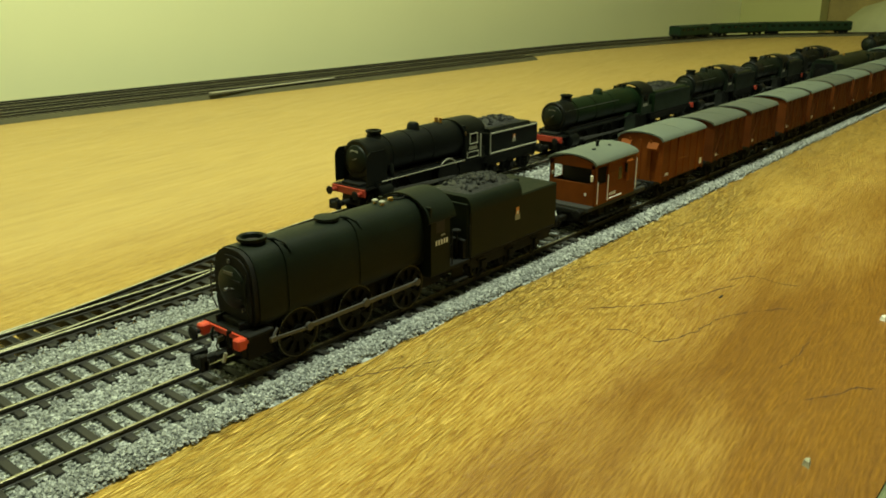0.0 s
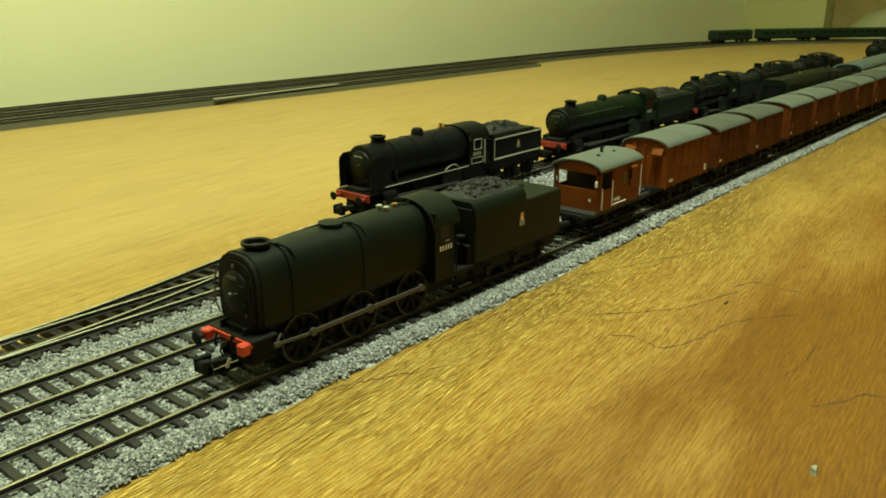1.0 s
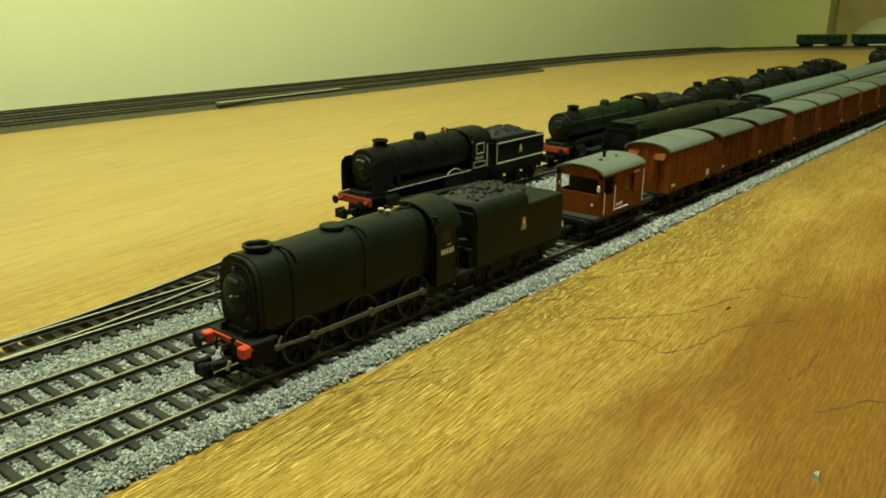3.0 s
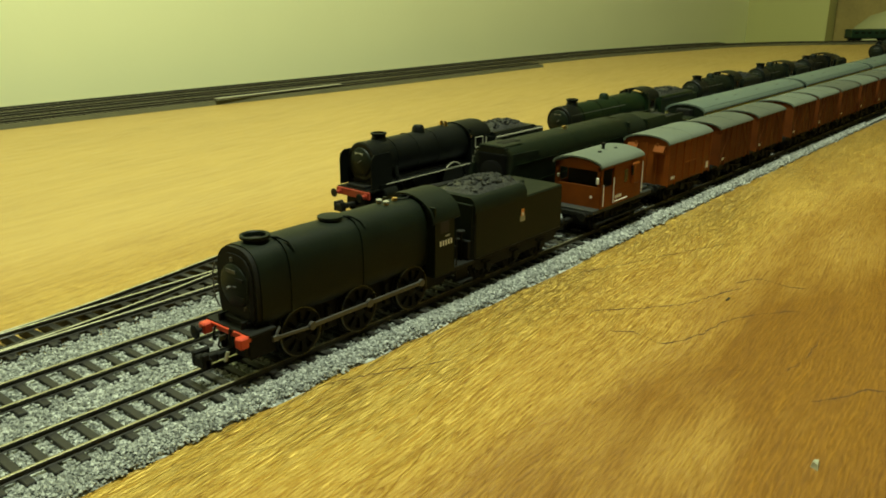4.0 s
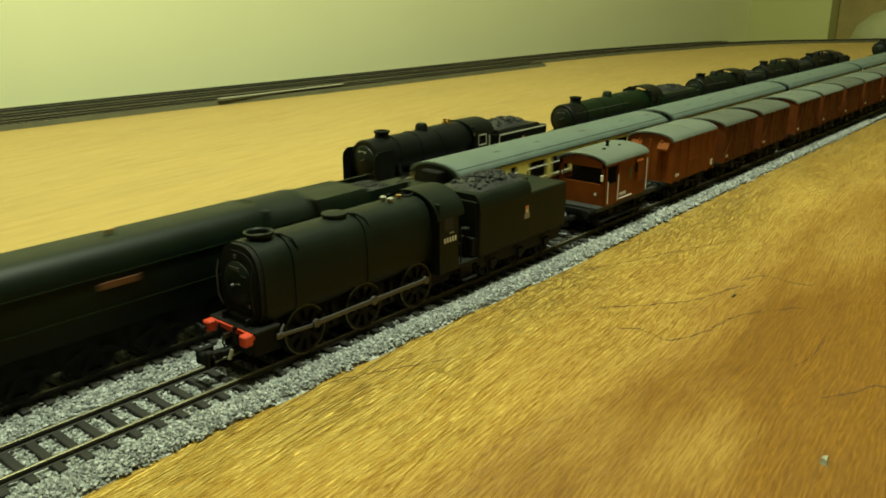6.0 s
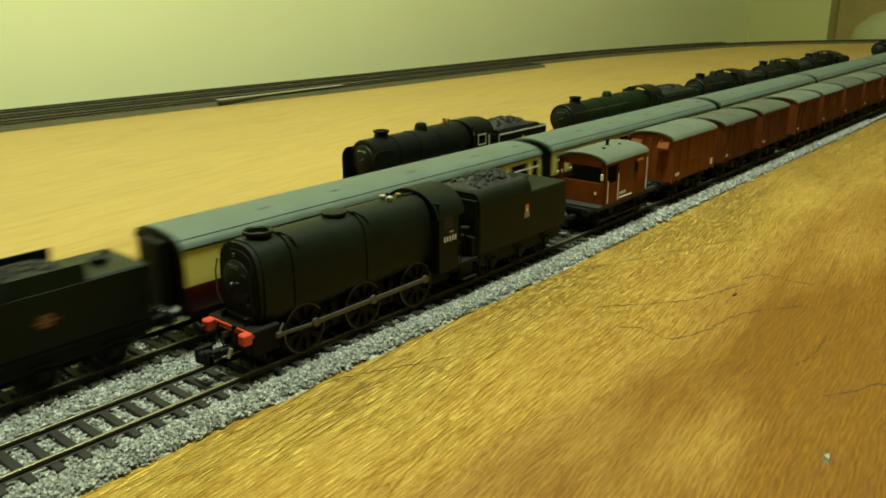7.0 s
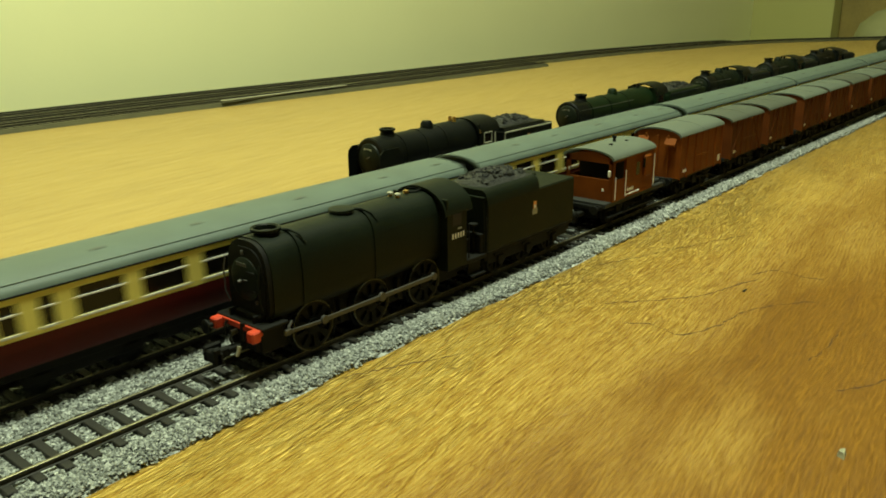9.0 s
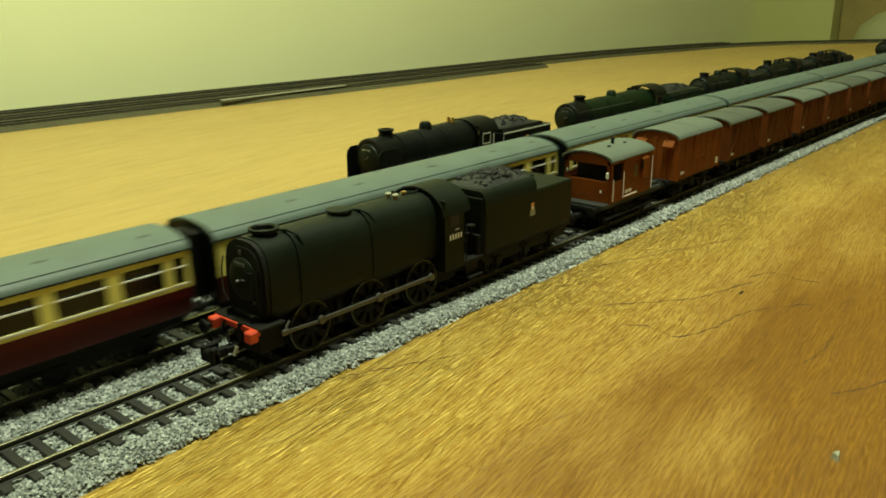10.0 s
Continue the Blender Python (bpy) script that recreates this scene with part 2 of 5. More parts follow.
RAILSIDE = paint("grimy_rail_side", (0.022, 0.019, 0.010), 0.6, 0.3, scale=300)
SLEEPER = paint("sleeper_plastic", (0.015, 0.0135, 0.0085), 0.72, 0.35, scale=300)
SLEEPER_PALE = paint("faded_sleeper", (0.075, 0.064, 0.032), 0.75, 0.3, scale=200)
CORK = paint("cork_bed", (0.085, 0.078, 0.034), 0.85, 0.25, scale=90)
COAL = paint("model_coal", (0.010, 0.0105, 0.009), 0.5, 0.5, scale=900, bump=0.9)
PLATFORM = paint("sooty_platform", (0.014, 0.015, 0.0125), 0.7, 0.3)
GLASS = material("window_glass", (0.012, 0.011, 0.008), 0.15, 0.0, 0.3)
# smokebox black, darkened further to paint shade onto the express engine's front
NOSE_SHADE = paint("soot", (0.003, 0.0032, 0.0028), 0.8, 0.3, specular=0.08)
INSIDE = paint("dark_interior", (0.02, 0.014, 0.01), 0.8)
ORANGE = paint("emblem_gold", (0.75, 0.30, 0.08), 0.5, 0.1)
PALE = paint("pale_cloth", (0.36, 0.36, 0.19), 0.7, 0.1, scale=60)
DULL_TRANSFER = paint("faded_orange_transfer", (0.16, 0.06, 0.015), 0.6, 0.2)
STRIP = paint("grey_card", (0.30, 0.29, 0.2), 0.7, 0.1, scale=60)
DOORWOOD = paint("door_wood", (0.34, 0.255, 0.07), 0.55, 0.25, scale=14)
EDGE = paint("board_edge_green", (0.12, 0.14, 0.07), 0.6, 0.3)
TYRE = paint("oily_steel_tyre", (0.055, 0.058, 0.048), 0.28, 0.25, metal=0.85)
CRACK = material("wood_crack", (0.07, 0.03, 0.006), 0.8)
MM = 0.001


# ---------------------------------------------------------------- mesh tools (all sizes in millimetres)
class Mesh:
    def __init__(self):
        self.v, self.f = [], []

    def add(self, verts, faces):
        k = len(self.v)
        self.v += [tuple(p) for p in verts]
        self.f += [tuple(i + k for i in f) for f in faces]
        return self

    def box(self, x0, x1, y0, y1, z0, z1, c=None):
        """A box with chamfered edges."""
        dx, dy, dz = x1 - x0, y1 - y0, z1 - z0
        c = min(0.18, 0.2 * min(dx, dy, dz)) if c is None else c
        bm = bmesh.new()
        bmesh.ops.create_cube(bm, size=1, matrix=Matrix.Translation(((x0 + x1) / 2, (y0 + y1) / 2, (z0 + z1) / 2)) @ Matrix.Diagonal((dx, dy, dz, 1)))
        if c > 0:
            bmesh.ops.bevel(bm, geom=bm.edges[:], offset=c, segments=1, affect="EDGES")
        return self.take(bm)

    def take(self, bm):
        bm.verts.index_update()
        self.add([v.co[:] for v in bm.verts], [[v.index for v in f.verts] for f in bm.faces])
        bm.free()
        return self

    def prism(self, profile, x0, x1, taper=1.0, drop=0.0):
        """Profile of (y, z) points drawn along x; the x0 end may be smaller and lower."""
        n = len(profile)
        zc = min(z for _, z in profile)
        a = [(x0, y * taper, zc + (z - zc) * taper - drop) for y, z in profile]
        b = [(x1, y, z) for y, z in profile]
        sides = [(i, (i + 1) % n, n + (i + 1) % n, n + i) for i in range(n)]
        return self.add(a + b, sides + [tuple(range(n))[::-1], tuple(range(n, 2 * n))])

    def turned(self, profile, at, axis="z", seg=20):
        """A turned shape: profile of (radius, height) along an axis through at."""
        rows, n = [], len(profile)
        for r, h in profile:
            for k in range(seg):
                a = 2 * math.pi * k / seg
                p = (r * math.cos(a), r * math.sin(a), h)
                p = {"z": p, "x": (p[2], p[0], p[1]), "y": (p[0], p[2], p[1])}[axis]
                rows.append(tuple(p[i] + at[i] for i in range(3)))
        faces = [(j * seg + k, j * seg + (k + 1) % seg, (j + 1) * seg + (k + 1) % seg, (j + 1) * seg + k) for j in range(n - 1) for k in range(seg)]
        return self.add(rows, faces + [tuple(range(seg))[::-1], tuple(range((n - 1) * seg, n * seg))])

    def ring(self, profile, at, seg=24):
        """A closed profile of (radius, y) turned about the y axis through at."""
        n = len(profile)
        rows = [(at[0] + r * math.cos(2 * math.pi * k / seg), at[1] + y, at[2] + r * math.sin(2 * math.pi * k / seg)) for k in range(seg) for r, y in profile]
        return self.add(rows, [(k * n + j, k * n + (j + 1) % n, (k + 1) % seg * n + (j + 1) % n, (k + 1) % seg * n + j) for k in range(seg) for j in range(n)])

    def rod(self, a, b, r, seg=8):
        a, b = Vector(a), Vector(b)
        m = (b - a).to_track_quat("Z", "Y").to_matrix()
        ring = [m @ Vector((r * math.cos(2 * math.pi * k / seg), r * math.sin(2 * math.pi * k / seg), 0)) for k in range(seg)]
        return self.add([a + p for p in ring] + [b + p for p in ring], [(k, (k + 1) % seg, seg + (k + 1) % seg, seg + k) for k in range(seg)] + [tuple(range(seg))[::-1], tuple(range(seg, 2 * seg))])

    def path(self, points, r, seg=8):
        for a, b in zip(points, points[1:]):
            self.rod(a, b, r, seg)
        return self

    def bar(self, a, b, half_y, half_z):
        """A flat bar between two points."""
        a, b = Vector(a), Vector(b)
        d = (b - a).normalized()
        s = Vector((0, 1, 0)) * half_y
        u = d.cross(Vector((0, 1, 0))).normalized() * half_z
        vs = [p + i * s + j * u for p in (a, b) for i, j in ((-1, -1), (1, -1), (1, 1), (-1, 1))]
        return self.add(vs, [(3, 2, 1, 0), (4, 5, 6, 7), (0, 1, 5, 4), (1, 2, 6, 5), (2, 3, 7, 6), (3, 0, 4, 7)])

    def data(self, name, mat, smooth=35):
        me = bpy.data.meshes.new(name)
        me.from_pydata([(x * MM, y * MM, z * MM) for x, y, z in self.v], [], self.f)
        bm = bmesh.new()
        bm.from_mesh(me)
        bmesh.ops.recalc_face_normals(bm, faces=bm.faces[:])
        for e in bm.edges:
            e.smooth = len(e.link_faces) == 2 and e.calc_face_angle(0) < radians(smooth)
        for f in bm.faces:
            f.smooth = True
        bm.to_mesh(me)
        bm.free()
        me.materials.append(mat)
        return me


def thing(name, label, category, x=0, y=0, z=0, group="", kind=""):
    ob = new(name)
    ob.empty_display_size = 0.005
    ob.location = (x * MM, y * MM, z * MM)
    return tagged(ob, label, category, group, kind)


def part(name, mesh, mat, parent, label="", at=(0, 0, 0)):
    ob = new(name, mesh if isinstance(mesh, bpy.types.Mesh) else mesh.data(name, mat))
    ob.parent = parent
    ob.location = [v * MM for v in at]
    return tagged(ob, label)


def single(name, mesh, mat, label, category="", kind="", at=(0, 0, 0), group=""):
    ob = new(name, mesh.data(name, mat))
    ob.location = [v * MM for v in at]
    return tagged(ob, label, category, group, kind)


def arch(half, z0, eave, top, n=10, tuck=0.0):
    """Profile of a body with upright sides and a curved roof."""
    pts = [(-half + tuck, z0), (half - tuck, z0), (half, z0 + 2), (half, eave)]
    pts += [(half * math.cos(math.pi * k / n), eave + (top - eave) * math.sin(math.pi * k / n)) for k in range(1, n)]
    return pts + [(-half, eave), (-half, z0 + 2)]


def roof_arc(half, eave, top, thick=0.5, n=12):
    out = [(half * math.cos(math.pi * k / n), eave + (top - eave) * math.sin(math.pi * k / n)) for k in range(n + 1)]
    return out + [(y * (1 - thick / half), z - thick) for y, z in reversed(out)]


# ---------------------------------------------------------------- the room
def room():
    def slab(name, x0, x1, y0, y1, z0, z1, mat, label):
        return single(name, Mesh().box(x0, x1, y0, y1, z0, z1, 0), mat, label, kind="structure")
    slab("wall_north", -2200, 1600, 474, 574, -800, 1500, WALL, "plain cream painted wall behind the layout")
    # unseen south and west walls and floor, kept dark to hold down bounced light
    slab("wall_south", -2200, 2700, -2300, -2200, -800, 1500, WALL_BACK, "unseen dark wall that closes the room and cuts bounced light")
    slab("wall_west", -2300, -2200, -2300, 574, -800, 1500, WALL_BACK, "unseen dark wall that closes the room and cuts bounced light")
    slab("ceiling", -2300, 2700, -2300, 574, 1500, 1560, CEIL, "plain pale ceiling")
    slab("floor", -2300, 2700, -2300, 574, -860, -800, FLOOR, "unseen floor, kept dark to cut bounced light")
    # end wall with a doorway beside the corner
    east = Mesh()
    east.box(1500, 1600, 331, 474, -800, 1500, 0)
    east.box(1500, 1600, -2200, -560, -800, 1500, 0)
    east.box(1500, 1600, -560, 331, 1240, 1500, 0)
    single("wall_east", east, WALL_END_DIMMED, "cream end wall with a doorway", kind="structure")
    door = thing("door_1", "closed brown wooden door in the end wall", "door", 1540, 0, -800, kind="structure")
    leaf = Mesh().box(0, 40, -550, 330, 0, 2030, 2)
    part("door_leaf", leaf, DOORWOOD, door)
    for z0, z1 in ((150, 700), (860, 1850)):
        for y0, y1 in ((-470, -150), (-80, 240)):
            part("panel", Mesh().box(-5, 2, y0, y1, z0, z1, 4), DOORWOOD, door)
    # pale rounded bundle that stands beyond the board by the door
    prof = [(r, z) for r, z in ((60, -400), (88, -380), (92, -70), (90, -20), (80, 8), (58, 27), (28, 37), (1, 40))]
    single("storage_sack", Mesh().turned(prof, (1405, 178, 0), "z", 24), PALE, "pale rounded sack standing behind the board", "sack")
    single("stool", Mesh().turned([(60, -800), (60, -790), (20, -780), (20, -420), (92, -412), (92, -400)], (1405, 178, 0), "z", 20), DOORWOOD, "small wooden stool under the pale sack", "stool")


EDGE_OF_BALLAST = (-13.0, -12.4, -12.0, -11.8, -12.0, -11.8, -10.4, -10.0)
BOARD_EDGE = [(-420, 442), (131, 427), (400, 412), (705, 401), (841, 384), (963, 362), (1058, 326), (1137, 276), (1254, 188), (1500, -30), (1620, -107.5), (-420, -107.5)]


def smooth_line(points, step=12.0):
    """Catmull-Rom through plan points, sampled evenly enough."""
    pts = [Vector((*p, 0)) for p in points]
    pts = [2 * pts[0] - pts[1]] + pts + [2 * pts[-1] - pts[-2]]
    out = []
    for a, b, c, d in zip(pts, pts[1:], pts[2:], pts[3:]):
        n = max(1, int((c - b).length / step))
        for k in range(n):
            t = k / n
            out.append(0.5 * (2 * b + (c - a) * t + (2 * a - 5 * b + 4 * c - d) * t * t + (3 * b - a - 3 * c + d) * t ** 3))
    return out + [pts[-2]]


def board():
    base = thing("layout_board", "large varnished golden plywood baseboard with fine cracks", "table", 0, 0, -4)
    far = [(p.x, p.y) for p in smooth_line(BOARD_EDGE[:10], 30)]
    ring = far + [(1620, -107.5), (-420, -107.5)]
    n = len(ring)
    top = Mesh().add([(x, y, 0) for x, y in ring] + [(x, y, -12) for x, y in ring], [tuple(range(n)), tuple(range(n, 2 * n))[::-1]] + [(i, n + i, n + (i + 1) % n, (i + 1) % n) for i in range(n)])
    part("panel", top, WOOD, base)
    part("edge_strip", Mesh().box(-420, 1620, -109.5, -107.6, -14, 0.1, 0.4), EDGE, base, "grey-green edging strip")
    for x in (-380, 700, 1560):
        for y in (-90, 0):
            part("leg", Mesh().box(x, x + 45, y, y + 45, -796, -12.2, 2), DOORWOOD, base)
    lines = (((122, -52), (129, -55.5), (130, -58.1), (128.9, -62.2), (130.2, -68.4)),
             ((80, -33), (83.5, -35.3), (92.7, -43.6), (100.6, -48.9), (112.8, -52.6), (120.1, -55)),
             ((72, -42), (75.7, -47.2), (74.6, -55.4), (83.8, -59.3), (97.3, -61.1), (107.5, -66.9), (113, -71.8)),
             ((68, -88.5), (74.1, -93.1), (80.3, -95.6), (81.5, -98.4)),
             ((14, -13.2), (20.6, -16.3), (26.1, -19), (31.9, -21.8), (37.7, -24.6)),
             ((78, -80.9), (87.1, -81.4), (100, -81)),
             ((100.8, -15.5), (118.4, -22.7), (139.4, -30.2), (156.2, -37.3)))
    for k, line in enumerate(lines):
        m, pts = Mesh(), smooth_line(line, 1.2)
        rng = random.Random(k)
        left, right = [], []
        for i, p in enumerate(pts):
            w = rng.uniform(0.03, 0.2) * (0.3 if i in (0, len(pts) - 1) else 1) * (1.2 if k < 4 else 0.8)
            jx, jy = rng.uniform(-0.4, 0.4), rng.uniform(-0.4, 0.4)
            left.append((p.x + jx + w, p.y + jy + w, 0.03)), right.append((p.x + jx - w, p.y + jy - w, 0.03))
        n = len(left)
        m.add(left + right, [(i, i + 1, n + i + 1, n + i) for i in range(n - 1)])
        part("crack", m, CRACK, base, "fine dark crack in the veneer")


# ---------------------------------------------------------------- track
RAIL = [(-0.44, -1.2), (0.44, -1.2), (0.42, -1.05), (0.16, -0.95), (0.16, -0.55), (0.3, -0.42), (0.3, -0.12), (0.26, -0.05), (-0.26, -0.05), (-0.3, -0.12), (-0.3, -0.42), (-0.16, -0.55), (-0.16, -0.95), (-0.42, -1.05)]


def sweep(points, offset, profile, stop=None):
    """Draws a rail's profile along a plan line, set off sideways."""
    m, n, rows = Mesh(), len(profile), []
    for i, p in enumerate(points):
        d = (points[min(i + 1, len(points) - 1)] - points[max(i - 1, 0)]).normalized()
        s = Vector((-d.y, d.x, 0))
        rows += [(p + s * (offset + y)).to_tuple()[:2] + (z,) for y, z in profile]
    k = len(points)
    faces = [(j * n + i, j * n + (i + 1) % n, (j + 1) * n + (i + 1) % n, (j + 1) * n + i) for j in range(k - 1) for i in range(n)]
    return m.add(rows, faces + [tuple(range(n))[::-1], tuple(range((k - 1) * n, k * n))])


SLEEPER_MESH = Mesh().box(-0.82, 0.82, -7.7, 7.7, -3.5, -1.1, 0.14).data("sleeper", SLEEPER)


def track(label, points, pitch=4.35, single_to=260, sleeper_mat=None, head=RAILTOP):
    """A length of track: two rails and its sleepers."""
    t = thing("railway_track", label, "track", 0, 0, 0, "tracks of the layout")
    for s in (-4.75, 4.75):
        rail = part("rail", sweep(points, s, RAIL), RAILSIDE, t)
        part("rail_head", sweep(points, s, [(-0.27, -0.14), (0.27, -0.14), (0.27, 0.0), (0.2, 0.04), (-0.2, 0.04), (-0.27, 0.0)]), head, rail, "worn bright rail head")
    rest, walked, due, made = Mesh(), 0.0, 1.3, 0
    for a, b in zip(points, points[1:]):
        d = b - a
        while walked + d.length >= due:
            p = a + d * ((due - walked) / d.length)
            turn = math.atan2(d.y, d.x)
            if made < single_to:
                ob = new("sleeper", SLEEPER_MESH)
                ob.parent = t
                ob.location, ob.rotation_euler = p * MM, (0, 0, turn)
            else:
                c, s = math.cos(turn), math.sin(turn)
                vs = [(x, y, z) for z in (-3.5, -1.1) for x, y in ((-0.95, -8.2), (0.95, -8.2), (0.95, 8.2), (-0.95, 8.2))]
                rest.add([(p.x + c * x - s * y, p.y + s * x + c * y, z) for x, y, z in vs], [(3, 2, 1, 0), (4, 5, 6, 7), (0, 1, 5, 4), (1, 2, 6, 5), (2, 3, 7, 6), (3, 0, 4, 7)])
            made += 1
            due += pitch
        walked += d.length
    if rest.v:
        tagged(part("sleeper_run", rest, sleeper_mat or SLEEPER, t), kind="stuff")
    return t


TRACK_2, TRACK_3, SIDING = 22.9, 47.3, 63.7
WALL_LINE_1 = [(-400, 366), (130, 360), (337, 347), (600, 339)]
WALL_LINE_2 = [(-400, 394), (130, 384), (400, 370), (705, 356), (867, 328), (985, 303), (1070, 262), (1125, 218), (1180, 172), (1290, 70), (1400, -40)]
WALL_LINE_3 = [(-400, 420), (130, 408), (400, 394), (705, 382), (841, 364), (960, 338), (1010, 318)]
TURNOUT = [(-34, 47.6), (-10, 48.9), (15, 52.3), (45, 58.2), (70, 62.0), (95, 63.7), (140, 63.7)]


def tracks():
    straight = lambda y, x0, x1: [Vector((x0, y, 0)), Vector((x1, y, 0))]
    track("straight track with nickel rails in pale ballast", straight(0, -130, 980))
    track("straight running line in pale ballast", straight(TRACK_2, -130, 980))
    track("empty siding of plain track", straight(TRACK_3, -130, 96), single_to=90, head=RAILBRIGHT)
    track("siding that holds the parked locomotives", smooth_line(TURNOUT, 6) + straight(SIDING, 146, 980), single_to=90, head=RAILBRIGHT)
    track("unballasted dark track along the wall", smooth_line(WALL_LINE_1, 15), single_to=0, sleeper_mat=SLEEPER_PALE)
    track("unballasted curved track along the wall", smooth_line(WALL_LINE_2, 15), single_to=0, sleeper_mat=SLEEPER_PALE)
    track("unballasted outer track along the wall", smooth_line(WALL_LINE_3, 15), single_to=0, sleeper_mat=SLEEPER_PALE)
    for line in (WALL_LINE_1, WALL_LINE_2, WALL_LINE_3):
        single("track_bed", sweep(smooth_line(line, 15), 0, [(-11.5, -3.96), (-9.5, -1.5), (9.5, -1.5), (11.5, -3.96)]), CORK, "thin brown cork strip under the wall track", "track bed")
    # closure rails of the turnout
    pts = smooth_line(TURNOUT, 6)
    t = thing("turnout_blades", "thin steel switch blades of the turnout", "track", 0, 0, 0)
    for off in (-3.6, 3.6):
        part("blade", sweep(pts[:5], off, [(y * 0.5, z) for y, z in RAIL]), STEEL, t)
    single("card_strip", Mesh().box(234, 345, 341, 344.5, 0.05, 0.7, 0.2), STRIP, "pale strip lying on the wall track", "strip")


def ballast():
    """A sloping bed with thousands of loose chips on it."""
    bed, xs = Mesh(), [-130 + 6 * i for i in range(186)]
    rim = lambda x: np.interp(x, [-130, -40, 0, 40, 80, 130, 240, 400], EDGE_OF_BALLAST)
    top = lambda x: np.interp(x, [85, 130], [42.0, 60.0])
    ys = [-13.2, -11.6, -10, -5, 0, 5, 11.5, 17, 23, 29, 35, 39, 41.5]
    rng = random.Random(5)
    rows, n_ys = [], len(ys)
    for x in xs:
        for j, y in enumerate(ys):
            z = -3.98 if j in (0, len(ys) - 1) else (-3.3 if j == 1 else -2.7 if j == 2 else -2.0) + rng.uniform(-0.08, 0.08)
            if j < 2:
                y = float(rim(x)) + 1.4 * j
            elif j > n_ys - 4:
                y = float(top(x)) - (n_ys - 1 - j) * 2.4 - 0.4
            rows.append((x, y + (rng.uniform(-0.7, 0.7) if j in (0, 1, len(ys) - 1) else 0), z))
    n = len(ys)
    bed.add(rows, [(i * n + j, (i + 1) * n + j, (i + 1) * n + j + 1, i * n + j + 1) for i in range(len(xs) - 1) for j in range(n - 1)])
    single("ballast_bed", bed, BED, "bed of pale grey granite ballast", "ballast", "stuff")
    r = np.random.RandomState(3)
    octa = np.array([(1, 0, 0), (-1, 0, 0), (0, 1, 0), (0, -1, 0), (0, 0, 1), (0, 0, -1)], float)
    tri = np.array([(0, 2, 4), (2, 1, 4), (1, 3, 4), (3, 0, 4), (2, 0, 5), (1, 2, 5), (3, 1, 5), (0, 3, 5)])

    def chips(x0, x1, count, size):
        x = r.uniform(x0, x1, count)
        low = rim(x) + 0.5 * np.sin(x * 0.9) * np.sin(x * 0.37 + 1)
        y = low - 0.3 + (top(x) - low) * r.rand(count)
        y = np.where(r.rand(count) < 0.22, low + (-7.5 - low) * r.rand(count) ** 0.8, y)
        keep = np.ones(count, bool)
        for c in (0.0, TRACK_2, TRACK_3):
            near = (np.abs(y - c) < r.uniform(6.9, 8.3, count)) & ((c != TRACK_3) | (x < 98))
            k = np.abs((x + 128.7) / 4.35 - np.round((x + 128.7) / 4.35)) * 4.35
            keep &= ~(near & (k < r.uniform(0.6, 1.0, count)))
            keep &= ~((np.abs(np.abs(y - c) - 4.75) < 0.6) & near)
        x, y = x[keep], y[keep]
        out = np.clip((-7.6 - y) / (-7.6 - low[keep]), 0, 1.1)
        z = -1.75 - 1.55 * out ** 1.6 + r.uniform(-0.3, 0.25, len(x))
        s = size * r.uniform(0.6, 1.3, (len(x), 1, 1))
        v = octa[None] * s * r.uniform(0.6, 1.2, (len(x), 6, 1)) + r.uniform(-0.2, 0.2, (len(x), 6, 3)) * s
        a = r.uniform(0, 6.28, len(x))
        c, sn = np.cos(a)[:, None], np.sin(a)[:, None]
        v = np.stack([v[..., 0] * c - v[..., 1] * sn, v[..., 0] * sn + v[..., 1] * c, v[..., 2] * 0.75], -1)
        v += np.stack([x, y, z], -1)[:, None]
        f = tri[None] + 6 * np.arange(len(x))[:, None, None]
        me = bpy.data.meshes.new("ballast_chips")
        me.from_pydata((v.reshape(-1, 3) * MM).tolist(), [], f.reshape(-1, 3).tolist())
        me.materials.append(STONE)
        return tagged(new("ballast_chips", me), "loose pale grey granite chips between the sleepers", "ballast", kind="stuff")

    chips(-75, 130, 56000, 0.37)
    chips(130, 420, 38000, 0.55)


